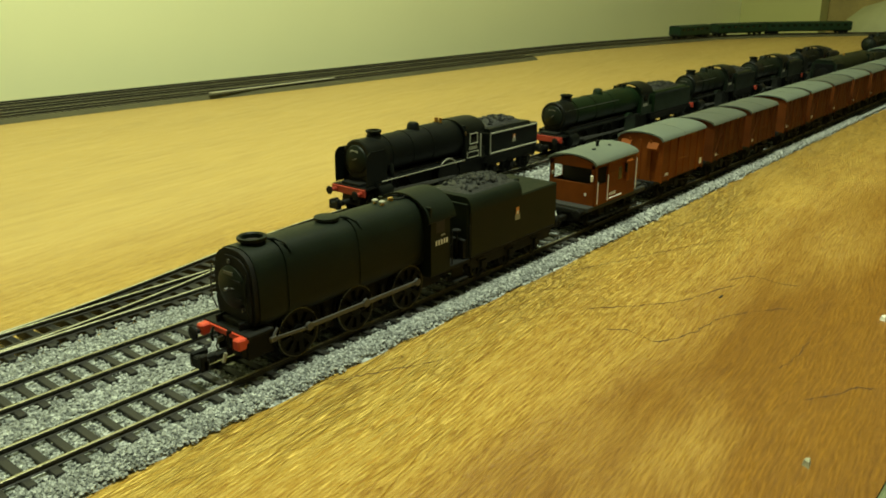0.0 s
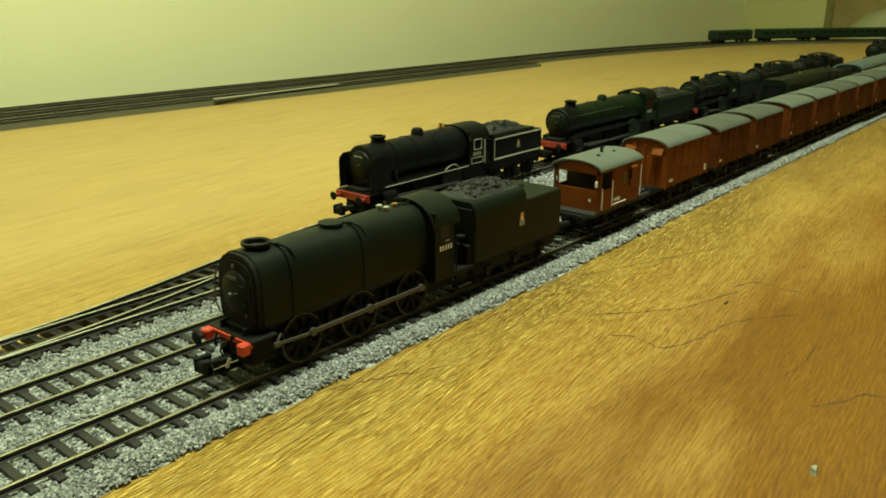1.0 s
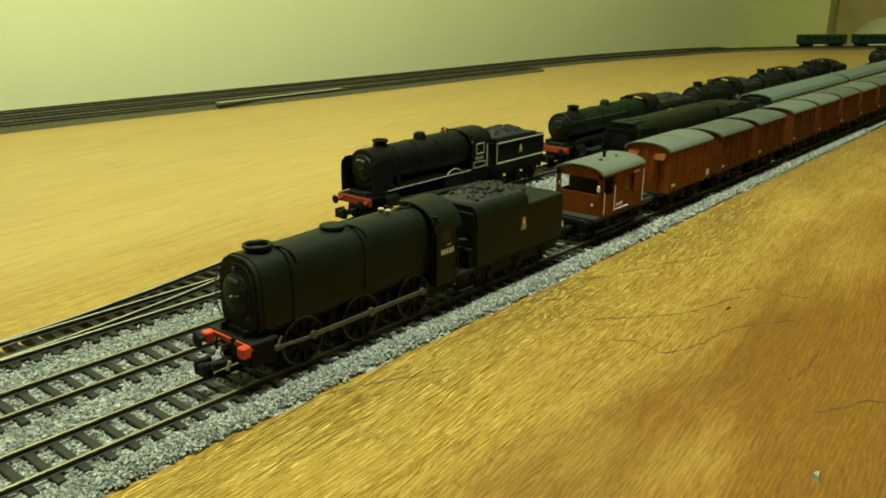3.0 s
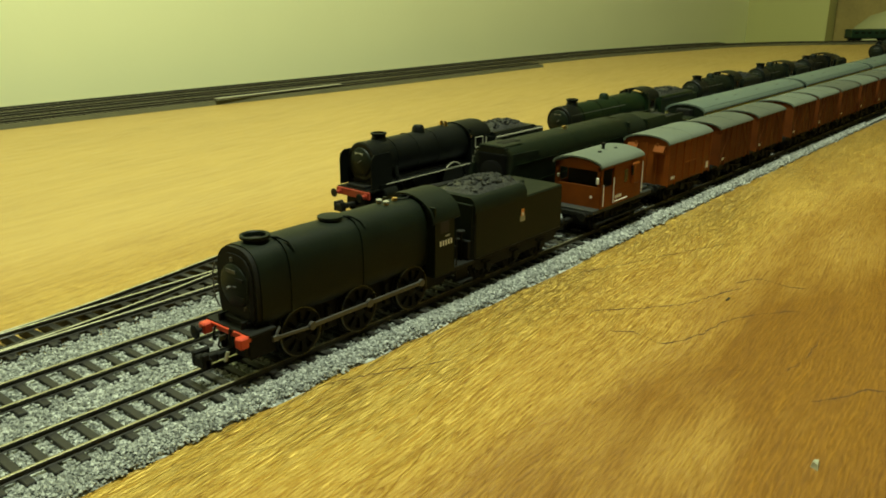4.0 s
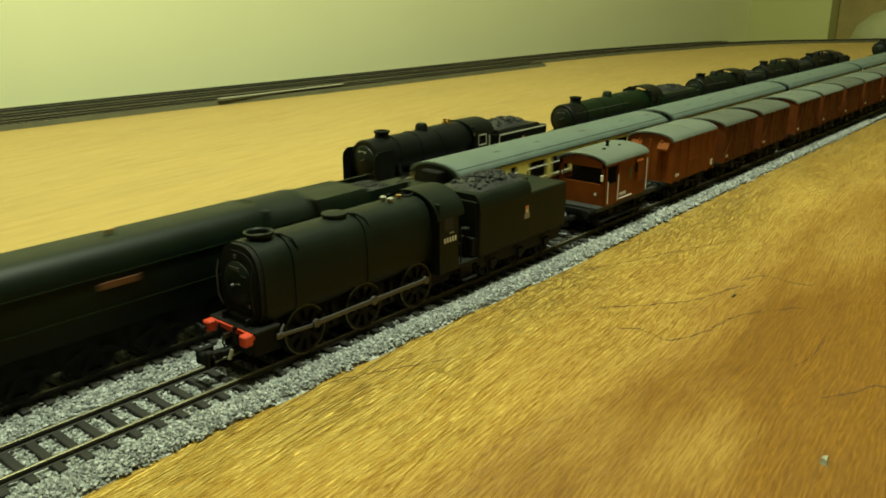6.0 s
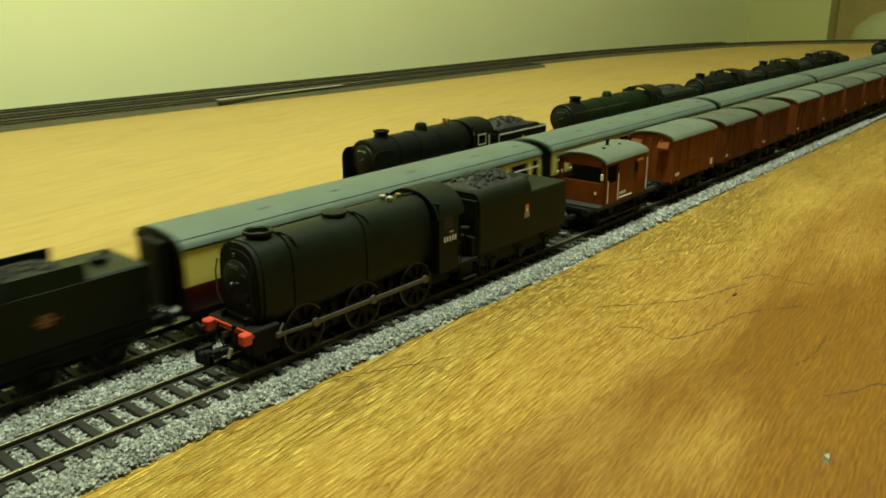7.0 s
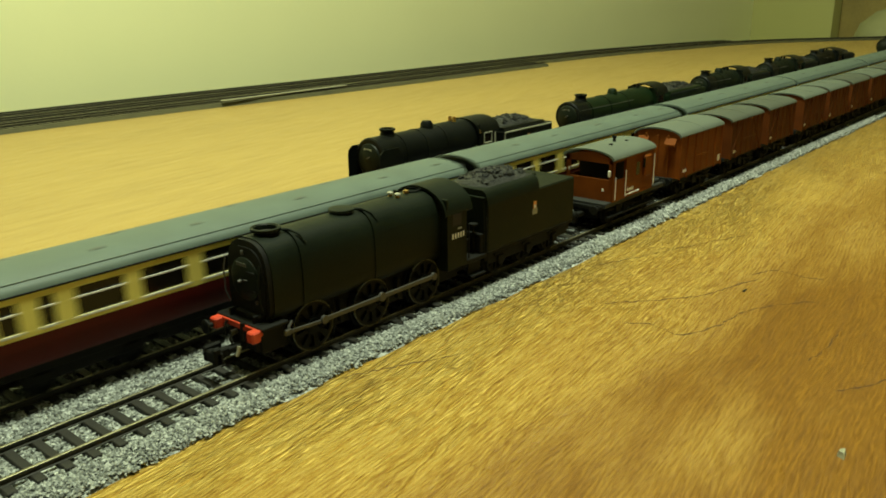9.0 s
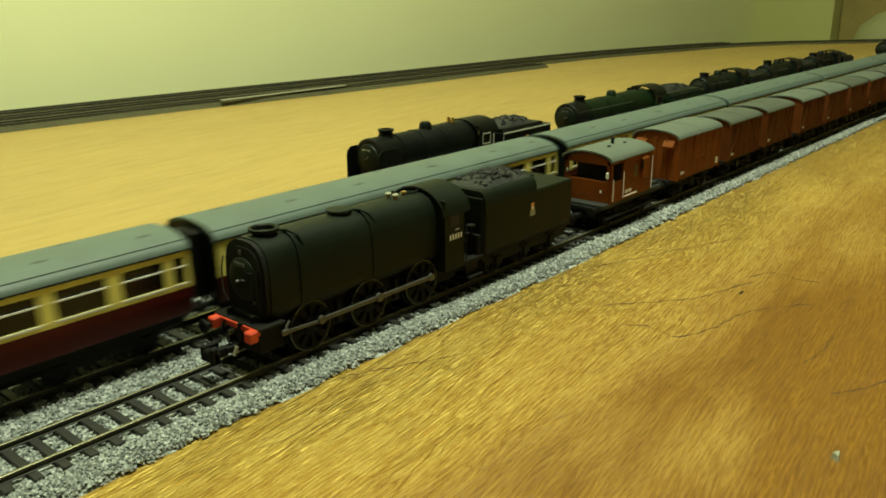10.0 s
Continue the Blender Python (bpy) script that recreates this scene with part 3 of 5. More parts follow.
# ---------------------------------------------------------------- rolling stock: shared pieces (local x runs from the front to the rear, z = 0 on the rails)
def wheel_mesh(name, r, spokes=0, mat=None, side=-1, crank=0.0, fat=0.28, hub=0.27):
    """A wheel with its flange inside; spoked in one piece, or a pressed disc."""
    m, s = Mesh(), side
    if spokes:
        n, d = spokes, fat / spokes * math.pi
        angles = [2 * math.pi * k / n + e for k in range(n) for e in (-d, d)]
        rings = []
        for y in (0.75 * s, 0.2 * s):
            for q in (hub * r, 0.83 * r, r):
                rings += [(q * math.cos(a), y, q * math.sin(a)) for a in angles]
        k2 = 2 * n
        at = lambda face, ring, k: (face * 3 + ring) * k2 + k % k2
        faces = [tuple(at(0, 0, k) for k in range(k2)), tuple(at(1, 0, k) for k in range(k2))[::-1]]
        for k in range(k2):
            for f in (0, 1):
                faces.append((at(f, 1, k), at(f, 1, k + 1), at(f, 2, k + 1), at(f, 2, k)))
                if k % 2 == 0:
                    faces.append((at(f, 0, k), at(f, 0, k + 1), at(f, 1, k + 1), at(f, 1, k)))
            faces.append((at(0, 2, k), at(0, 2, k + 1), at(1, 2, k + 1), at(1, 2, k)))
            faces.append((at(0, 0, k), at(0, 1, k), at(1, 1, k), at(1, 0, k)))
            if k % 2:
                faces.append((at(0, 0, k), at(0, 0, k + 1), at(1, 0, k + 1), at(1, 0, k)))
                faces.append((at(0, 1, k), at(0, 1, k + 1), at(1, 1, k + 1), at(1, 1, k)))
        m.add(rings, faces)
        m.turned([(r - 0.4, 0.2 * s), (r - 0.1, 0.0), (r + 0.4, -0.5 * s), (r + 0.35, -0.8 * s)], (0, 0, 0), "y", 28)
    else:
        m.turned([(r * 0.3, -0.9 * s), (r + 0.35, -0.8 * s), (r + 0.4, -0.5 * s), (r, -0.2 * s), (r, 0.7 * s), (r * 0.84, 0.75 * s), (r * 0.8, 0.35 * s), (r * 0.5, 0.2 * s), (r * 0.34, 0.4 * s), (r * 0.3, 0.8 * s), (r * 0.12, 0.9 * s)], (0, 0, 0), "y", 28)
    if crank:
        m.turned([(0.9, 0.3 * s), (0.85, 1.2 * s), (0.45, 1.9 * s)], (crank, 0, 0), "y", 12)
    return m.data(name, mat or BLACK_DULL)


def coupling(parent, x, way):
    """The chunky hooked coupler of the small gauge; way is -1 at a front end."""
    m = Mesh()
    xs = lambda a, b: (min(x + way * a, x + way * b), max(x + way * a, x + way * b))
    m.box(*xs(-1, 3.2), -0.9, 0.9, 3.2, 4.6)
    m.box(*xs(2.6, 6.0), -0.7, 0.7, 3.0, 4.8, 0.2)
    m.box(*xs(5.2, 6.8), -2.2, 2.2, 2.6, 5.0, 0.3)
    m.box(*xs(3.2, 6.9), 1.2, 2.2, 2.6, 5.6, 0.25)
    m.box(*xs(5.6, 7.2), -2.2, -1.0, 2.6, 6.0, 0.25)
    return part("coupling", m, BLACK_DULL, parent)


def buffers(parent, x, way, y=5.9, z=7.2, stock=None):
    for s in (-1, 1):
        b = part("buffer", Mesh().turned([(0.95, 0), (0.95, way * 0.5), (0.6, way * 0.6), (0.55, way * 2.0)], (x, s * y, z), "x", 12), stock or BLACK_DULL, parent)
        part("buffer_head", Mesh().turned([(0.4, way * 1.9), (1.35, way * 2.4), (1.45, way * 2.7), (1.2, way * 2.9)], (x, s * y, z), "x", 14), BLACK_DULL, b)


def coal_heap(x0, x1, half, z, rise, seed):
    m, rng = Mesh(), random.Random(seed)
    nx, ny = 16, 10
    rows = []
    for i in range(nx + 1):
        for j in range(ny + 1):
            u, v = i / nx, j / ny
            e = math.sin(math.pi * u) ** 0.5 * math.sin(math.pi * v) ** 0.6
            rows.append((x0 + (x1 - x0) * u, -half + 2 * half * v, z + rise * e + rng.uniform(-0.35, 0.35) * (e > 0.1)))
    m.add(rows, [(i * (ny + 1) + j, (i + 1) * (ny + 1) + j, (i + 1) * (ny + 1) + j + 1, i * (ny + 1) + j + 1) for i in range(nx) for j in range(ny)])
    for _ in range(130):
        u, v = rng.uniform(0.1, 0.9), rng.uniform(0.12, 0.88)
        e = math.sin(math.pi * u) ** 0.5 * math.sin(math.pi * v) ** 0.6
        s = rng.uniform(0.3, 0.7)
        bm = bmesh.new()
        bmesh.ops.create_icosphere(bm, subdivisions=1, radius=s, matrix=Matrix.Translation((x0 + (x1 - x0) * u, -half + 2 * half * v, z + rise * e + 0.1)))
        for q in bm.verts:
            q.co += Vector((rng.uniform(-1, 1), rng.uniform(-1, 1), rng.uniform(-1, 1))) * s * 0.3
        m.take(bm)
    return m


def emblem(parent, x, y, z, w=3.4, h=4.4):
    """The heraldic transfer as plain shapes in its colours."""
    e = part("emblem", Mesh().box(x - w * 0.3, x + w * 0.3, y - 0.06, y, z - h * 0.12, z + h * 0.5, 0), ORANGE, parent, "small orange and cream heraldic transfer")
    part("emblem_base", Mesh().box(x - w * 0.5, x + w * 0.5, y - 0.08, y - 0.01, z - h * 0.5, z - h * 0.05, 0), LINING, e)
    part("emblem_crest", Mesh().turned([(w * 0.22, y - 0.09), (w * 0.2, y - 0.02)], (x, 0, z + h * 0.1), "y", 10), WHITE, e)


def bars(parent, x, y, z, count, w=0.5, gap=0.45, h=1.25, mat=None):
    for k in range(count):
        x0 = x + k * (w + gap)
        part("number_bar", Mesh().box(x0, x0 + w, y - 0.06, y, z, z + h, 0), mat or WHITE, parent, "small white lettering too fine to read")


def tender_frame(parent, x0, x1, half, r, axles, z=7.0):
    part("underframe", Mesh().box(x0, x1, -half + 1.2, half - 1.2, z - 2.6, z, 0.2).box(x0, x1, -half, half, z - 0.5, z + 0.4, 0.15), BLACK_DULL, parent)
    for s in (-1, 1):
        m = Mesh().box(x0 + 1, x1 - 1, s * (half - 1.4) - 0.3, s * (half - 1.4) + 0.3, z - 3.6, z - 0.4, 0.1)
        for a in axles:
            m.box(a - 1.2, a + 1.2, s * (half - 0.9) - 0.5, s * (half - 0.9) + 0.5, r - 1.0, r + 1.1, 0.15)
            m.bar((a - 2.6, s * (half - 0.9), r + 1.6), (a, s * (half - 0.9), r + 2.1), 0.3, 0.25).bar((a + 2.6, s * (half - 0.9), r + 1.6), (a, s * (half - 0.9), r + 2.1), 0.3, 0.25)
        part("side_frame", m, BLACK_DULL, parent)
    for a in axles:
        for s in (-1, 1):
            part("tender_wheel", wheel_mesh("tender_wheel", r, 8, side=s), None, parent, at=(a, s * 4.7, r))


# ---------------------------------------------------------------- the black goods engine on the front line
def austerity_engine():
    e = thing("tender_locomotive", "matt black slab-sided goods engine with flat boiler cladding", "locomotive", 0, 0, 0, "locomotives on the layout")
    half = [(0, 23.8), (2.3, 23.65), (4.1, 22.9), (5.4, 21.5), (6.1, 19.4), (6.35, 16.5), (6.35, 12.6), (6.1, 10.6), (5.2, 9.2)]
    half = [(y, z + 0.058 * max(0, z - 12)) for y, z in half]
    prof = half + [(-y, z) for y, z in reversed(half[1:])]
    grown = lambda k, dz: [(y * k, 9.4 + (z - 9.4) * k + dz) for y, z in prof]
    part("boiler_casing", Mesh().prism(prof, 4.2, 31).prism(grown(1.012, 0.02), 31, 53), BLACK, e)
    for x in (11.5, 31.0):
        part("casing_band", Mesh().prism(grown(1.03, 0), x - 0.25, x + 0.25), BLACK, e)
    smokebox = part("smokebox_front", Mesh().prism(grown(0.97, 0.2), 3.2, 4.3).prism(grown(0.86, 0.6), 2.9, 3.3), BLACK_DULL, e)
    part("smokebox_door", Mesh().turned([(4.4, 0), (4.3, -0.4), (3.2, -0.95), (1.2, -1.25), (0.3, -1.3)], (3.0, 0, 16.6), "x", 28), BLACK, smokebox)
    part("door_dart", Mesh().bar((1.6, -0.2, 16.6), (1.6, -1.6, 17.1), 0.5, 0.15).turned([(0.35, -0.2), (0.3, -0.9)], (1.8, 0, 16.6), "x", 10), STEEL, smokebox)
    part("hinge_strap", Mesh().box(1.9, 2.2, -3.7, 0.8, 18.2, 18.7, 0).box(1.9, 2.2, -3.7, 0.8, 14.6, 15.1, 0), BLACK_DULL, smokebox)
    part("number_plate", Mesh().box(1.95, 2.1, -1.5, 1.5, 19.4, 20.1, 0.03), STEEL, smokebox, "small plate with lettering too fine to read")
    part("lamp_iron", Mesh().box(2.2, 2.6, -0.25, 0.25, 21.6, 22.4, 0).box(2.2, 2.6, -3.6, -3.2, 12.4, 13.1, 0), STEEL, smokebox)
    part("handrail", Mesh().path([(2.2, 5.2, 20.4), (1.7, 5.4, 18), (1.7, 5.4, 13.5), (2.4, 5.0, 11.2)], 0.16), STEEL, e)
    part("handrail", Mesh().path([(2.2, -5.2, 20.4), (1.7, -5.4, 18), (1.7, -5.4, 13.5), (2.4, -5.0, 11.2)], 0.16), BLACK, e)
    chim = part("chimney", Mesh().turned([(2.35, 23.0), (2.3, 24.7), (2.55, 24.95), (2.95, 25.1), (2.95, 25.65), (2.5, 25.75), (2.2, 25.5), (2.1, 24.6)], (8.2, 0, 0), "z", 28), BLACK, e)
    part("blast_pipe", Mesh().turned([(2.05, 24.5), (2.0, 24.65)], (8.2, 0, 0), "z", 20), INSIDE, chim)
    part("dome", Mesh().turned([(2.5, 23.2), (2.45, 24.7), (2.75, 24.85), (2.7, 25.3), (2.1, 25.45), (0.3, 25.5)], (27.6, 0, 0), "z", 28), BLACK, e)
    for x, a in ((11, 1), (30.4, 1)):
        part("feed_pipe", Mesh().path([(x - 1.5, -1.2, 25.1), (x + 0.5, -2.6, 24.9), (x + 1.7, -4.2, 24.0), (x + 2.2, -5.4, 22.4)], 0.22), BLACK, e)
    for y in (-1.1, 1.1):
        valve = part("safety_valve", Mesh().turned([(0.8, 23.3), (0.8, 24.4), (0.5, 24.5), (0.5, 25.2)], (43.3, y, 0), "z", 14), BRASS, e)
        part("valve_cap", Mesh().turned([(0.75, 25.1), (0.75, 25.5), (0.4, 25.7)], (43.3, y, 0), "z", 12), LINING, valve)
    whistle = part("whistle", Mesh().turned([(0.5, 23.4), (0.45, 24.6), (0.7, 24.8), (0.65, 25.4)], (47.2, 0, 0), "z", 12), BRASS, e)
    part("whistle_pipe", Mesh().path([(47.5, 0, 25.0), (49.2, -0.8, 24.8), (50.4, -1.0, 25.0), (50.9, -1.2, 25.4)], 0.2), BLACK_DULL, whistle)
    for k in range(8):
        part("washout_plug", Mesh().turned([(0.26, -6.2), (0.26, -5.6)], (35.2 + 2.05 * k, 0, 19.9), "y", 8), BLACK, e)
    # cab
    cab = part("cab", Mesh().box(51.6, 58.6, -8.4, -7.9, 6.6, 20.3, 0.1).box(51.6, 58.6, 7.9, 8.4, 6.6, 20.3, 0.1).box(51.6, 52.2, -8.3, 8.3, 6.6, 23.4, 0.05), BLACK, e)
    part("cab_roof", Mesh().prism(roof_arc(8.45, 19.8, 25.8, 0.45, 14), 51.0, 60.6), BLACK, cab)
    part("cab_window", Mesh().box(53.4, 56.6, -8.46, -8.3, 16.9, 19.6, 0.05), INSIDE, cab)
    part("cab_floor", Mesh().box(52, 67, -7.9, 7.9, 6.2, 7.2, 0.1), BLACK_DULL, cab)
    part("backhead", Mesh().prism(grown(0.85, 0.4), 52.5, 55), INSIDE, cab)
    part("cab_handrail", Mesh().path([(59.0, -8.6, 8), (59.0, -8.6, 16.2)], 0.18).path([(65.8, -8.6, 8), (65.8, -8.6, 16.2)], 0.16), BLACK_DULL, cab)
    part("cab_step", Mesh().box(60.5, 65.8, -8.4, -6.0, 2.6, 3.0, 0.05).box(60.8, 65.4, -7.0, -6.6, 2.8, 7.0, 0.05), BLACK_DULL, cab)
    bars(cab, 53.2, -8.45, 13.9, 5)
    part("class_mark", Mesh().box(55.2, 56.6, -8.5, -8.42, 15.9, 16.3, 0), LINING, cab)
    # frames and front end
    part("main_frame", Mesh().box(1, 66, -3.9, -3.3, 3.2, 10.5, 0.1).box(1, 66, 3.3, 3.9, 3.2, 10.5, 0.1).box(2, 60, -4.3, 4.3, 2.4, 10.2, 0.2), BLACK_DULL, e)
    part("front_platform", Mesh().box(0.3, 6.5, -7.2, 7.2, 8.3, 9.0, 0.15), BLACK_DULL, e)
    beam = part("buffer_beam", Mesh().box(0.0, 0.8, -6.8, 6.8, 7.5, 8.7, 0.12), RED, e, "bright red buffer beam")
    for s in (-1, 1):
        part("buffer_housing", Mesh().box(-1.7, 0.4, s * 5.8 - 1.0, s * 5.8 + 1.0, 6.4, 8.7, 0.3), RED, beam)
    part("buffer_head", Mesh().turned([(0.5, -1.8), (0.5, -3.0), (1.4, -3.1), (1.4, -3.5), (0.9, -3.7)], (0.2, 5.9, 7.3), "x", 16), BLACK_DULL, beam)
    part("draw_hook", Mesh().box(-1.7, -0.2, -0.35, 0.35, 6.6, 7.6, 0.1).path([(-1.2, 0.3, 7), (-1.6, 0.6, 5.6), (-1.3, 0.4, 4.8)], 0.2), TYRE, e, "bright steel draw hook")
    part("coupling_spring", Mesh().rod((-2.2, -2.2, 3.2), (-1.6, -2.4, 5.0), 0.4), LINING, e, "pale metal coupling spring")
    part("brake_hose", Mesh().path([(-0.4, -2.6, 8.9), (-1.0, -2.8, 9.6), (-1.2, -2.8, 7.6), (-0.9, -2.6, 6)], 0.3).path([(-0.4, 2.8, 8.6), (-0.9, 3.0, 7), (-0.7, 3.0, 5.6)], 0.25), BLACK_DULL, e)
    coupling(e, 0.2, -1)
    # rods and wheels
    for s in (-1, 1):
        part("coupling_rod", Mesh().bar((15.1, s * 7.4, 6.4), (47.8, s * 7.4, 6.4), 0.25, 0.42).turned([(0.85, s * 7.1), (0.85, s * 7.8)], (15.1, 0, 6.4), "y", 14).turned([(0.95, s * 7.1), (0.95, s * 7.8)], (31.2, 0, 6.4), "y", 14).turned([(0.85, s * 7.1), (0.85, s * 7.8)], (47.8, 0, 6.4), "y", 14), STEEL, e)
        part("sanding_lever", Mesh().bar((6.4, s * 7.0, 6.5), (15.1, s * 7.2, 6.1), 0.2, 0.3), STEEL, e)
        part("sand_box", Mesh().box(5.4, 7.0, s * 7.0 - 0.4, s * 7.0 + 0.4, 5.9, 7.2, 0.2).path([(6.2, s * 7, 7), (7.6, s * 6.8, 8.4)], 0.28), STEEL, e, "small dull metal sandbox fitting")
        for x in (13.4, 29.5, 46.1):
            wheel = part("driving_wheel", wheel_mesh("driving_wheel", 5.25, 9, WHEEL, side=s, crank=1.7, fat=0.52, hub=0.4), None, e, at=(x, s * 5.2, 5.25))
            part("tyre", Mesh().ring([(4.9, 0.5 * s), (4.95, 0.8 * s), (5.15, 0.84 * s), (5.26, 0.72 * s), (5.32, -0.2 * s), (4.9, -0.2 * s)], (0, 0, 0), 32), TYRE, wheel, "dull oily steel tyre")
            part("hub_boss", Mesh().turned([(1.7, 0.7 * s), (1.65, 1.0 * s), (1.0, 1.15 * s), (0.6, 1.15 * s)], (0, 0, 0), "y", 16), WHEEL, wheel)
        part("sand_pipe", Mesh().path([(19.5, s * 5.0, 9.5), (20.0, s * 5.2, 5), (19.4, s * 4.8, 1.2)], 0.2), BLACK_DULL, e)
        for x in (21.4, 38.4):
            part("brake_shoe", Mesh().box(x - 0.5, x + 0.5, s * 5.0 - 0.6, s * 5.0 + 0.6, 3.4, 8.2, 0.15), BLACK_DULL, e)
    # tender
    tender = part("tender_body", Mesh().box(66.6, 105.2, -8.3, 8.3, 7.2, 19.4, 0.35).prism([(-8.3, 18.8), (8.3, 18.8), (8.2, 20.6), (7.6, 21.9), (6.6, 22.6), (-6.6, 22.6), (-7.6, 21.9), (-8.2, 20.6)], 66.6, 88.2), BLACK, e)
    part("coal", coal_heap(68, 89.5, 6.5, 22.2, 2.5, 4), COAL, tender)
    part("filler_dome", Mesh().turned([(2.2, 19.2), (2.2, 20.4), (1.9, 20.7), (0.4, 20.8)], (97, 1.5, 0), "z", 20), BLACK, tender)
    part("tank_vent", Mesh().turned([(0.7, 19.2), (0.7, 21.4), (0.3, 21.6)], (92, -3.5, 0), "z", 12).turned([(0.7, 19.2), (0.7, 21.4), (0.3, 21.6)], (92, 3.5, 0), "z", 12), BLACK_DULL, tender)
    part("tender_ladder", Mesh().path([(105.6, 3.2, 8), (105.6, 3.2, 20.2)], 0.16).path([(105.6, 5.2, 8), (105.6, 5.2, 20.2)], 0.16), BLACK_DULL, tender)
    part("tender_front", Mesh().box(66.0, 66.7, -7.6, 7.6, 7.4, 21, 0.1), BLACK, tender)
    for y in (-5.4, 4.6):
        part("brake_column", Mesh().path([(64.6, y, 7.2), (64.6, y, 14.6)], 0.28).turned([(0.3, 14.2), (1.1, 14.3), (1.1, 14.7), (0.3, 14.9)], (64.6, y, 0), "z", 12), BLACK_DULL, tender)
    part("front_locker", Mesh().box(64.9, 66.1, -7.4, -3.0, 7.4, 12.2, 0.15).box(65.2, 66.1, -1.6, 1.8, 7.4, 10.4, 0.15), BLACK_DULL, tender)
    emblem(tender, 86.3, -8.34, 14.6, 2.2, 3.4)
    tender_frame(e, 67.5, 105.4, 7.9, 3.9, (73.5, 85.5, 97.5))
    buffers(e, 105.5, 1)
    coupling(e, 105.3, 1)
    return e


# ---------------------------------------------------------------- ordinary tender engines
def steam_engine(label, x, y, length, paintwork, seed, lined=False, deflectors=False, tender_len=34.0, chimney=2.0, drivers=3, chim_x=10.2, plain_finish=False, lift=0.0):
    e = thing("tender_locomotive", label, "locomotive", x, y, 0, "locomotives on the layout")
    L = length - tender_len - 1.5
    zc, r = 16.2 + lift, 6.2 + 0.4 * lift
    cab0 = L - 12.5
    part("boiler", Mesh().turned([(r - 0.25, 13), (r - 0.1, 14), (r, cab0 * 0.72), (r + 0.35, cab0 * 0.74), (r + 0.45, cab0 + 0.5)], (0, 0, zc), "x", 30), paintwork, e)
    for k in range(4):
        xb = 15 + (cab0 - 16) * k / 3.4
        part("boiler_band", Mesh().turned([(r + 0.14, xb - 0.2), (r + 0.14, xb + 0.2)], (0, 0, zc), "x", 30), BLACK_GLOSS, e)
    smoke = part("smokebox", Mesh().turned([(r - 0.5, 4.0), (r - 0.05, 4.4), (r, 13.2)], (0, 0, zc), "x", 30).box(4.4, 13, -4.6, 4.6, 8, 13, 0.3), BLACK_GLOSS, e)
    part("smokebox_door", Mesh().turned([(4.8, 4.1), (4.5, 3.5), (2.6, 2.8), (0.4, 2.5)], (0, 0, zc), "x", 26), BLACK, smoke)
    part("door_handle", Mesh().bar((2.3, 0, zc), (2.3, -1.4, zc + 0.8), 0.3, 0.15), STEEL, smoke)
    part("number_plate", Mesh().box(2.9, 3.15, -1.7, 1.7, zc + 2.2, zc + 3.1, 0.03), STEEL if plain_finish else LINING, smoke, "small plate with lettering too fine to read")
    part("chimney", Mesh().turned([(2.8, zc + r - 0.8), (2.4, zc + r + 0.3), (2.2, zc + r + 1.0 + chimney * 0.5), (2.7, zc + r + chimney + 1.4), (2.65, zc + r + chimney + 1.9), (1.9, zc + r + chimney + 2.0), (1.8, zc + r + chimney)], (chim_x, 0, 0), "z", 24), BLACK_GLOSS, e)
    part("dome", Mesh().turned([(2.6, zc + r - 0.9), (2.2, zc + r + 0.3), (2.1, zc + r + 1.3), (1.5, zc + r + 2.1), (0.3, zc + r + 2.3)], (10.2 + (cab0 - 10) * 0.52, 0, 0), "z", 22), paintwork, e)
    part("safety_valve", Mesh().turned([(0.7, zc + r), (0.6, zc + r + 1.8), (0.9, zc + r + 2.0)], (cab0 - 6, -1, 0), "z", 12).turned([(0.7, zc + r), (0.6, zc + r + 1.8), (0.9, zc + r + 2.0)], (cab0 - 6, 1, 0), "z", 12), BLACK_DULL if plain_finish else BRASS, e)
    for s in (-1, 1):
        part("handrail", Mesh().path([(5, s * 5.4, zc + 2.6), (cab0, s * 5.9, zc + 2.6)], 0.16), STEEL, e)
        part("splasher", Mesh().turned([(5.6, s * 4.6), (5.6, s * 7.2)], (cab0 - 9, 0, 6.2), "y", 28), paintwork, e)
    # running plate drops at the front
    part("running_plate", Mesh().box(0.2, 5, -7.6, 7.6, 8.2, 8.9, 0.12).box(7.5, L, -7.6, 7.6, 9.8, 10.4, 0.12).prism([(-7.6, 8.3), (7.6, 8.3), (7.6, 10.2), (-7.6, 10.2)], 5, 7.6), BLACK_GLOSS, e)
    part("buffer_beam", Mesh().box(-0.4, 0.4, -7.6, 7.6, 6.2, 8.6, 0.12), RED_DULL, e, "dull red buffer beam")
    buffers(e, -0.4, -1, stock=RED_DULL)
    coupling(e, 0, -1)
    if deflectors:
        for s in (-1, 1):
            part("smoke_deflector", Mesh().add([(x_, s * 7.2 + d_, z_) for d_ in (-0.15, 0.15) for x_, z_ in ((1.2, 9.2), (10.5, 9.2), (10.5, 19.2), (9.6, 20.4), (3.2, 20.4), (1.6, 19.2), (1.2, 17.4))], [tuple(range(7)), tuple(range(7, 14))[::-1]] + [(k_, (k_ + 1) % 7, 7 + (k_ + 1) % 7, 7 + k_) for k_ in range(7)]), paintwork, e)
    part("main_frame", Mesh().box(1, L + 3, -4.2, 4.2, 2.4, 9.9, 0.2).box(9, L - 12, -5.6, 5.6, 9.2, 11.2, 0.3), BLACK_DULL, e)
    span = (cab0 - 6 - 18) / max(1, drivers - 1) if drivers > 1 else 0
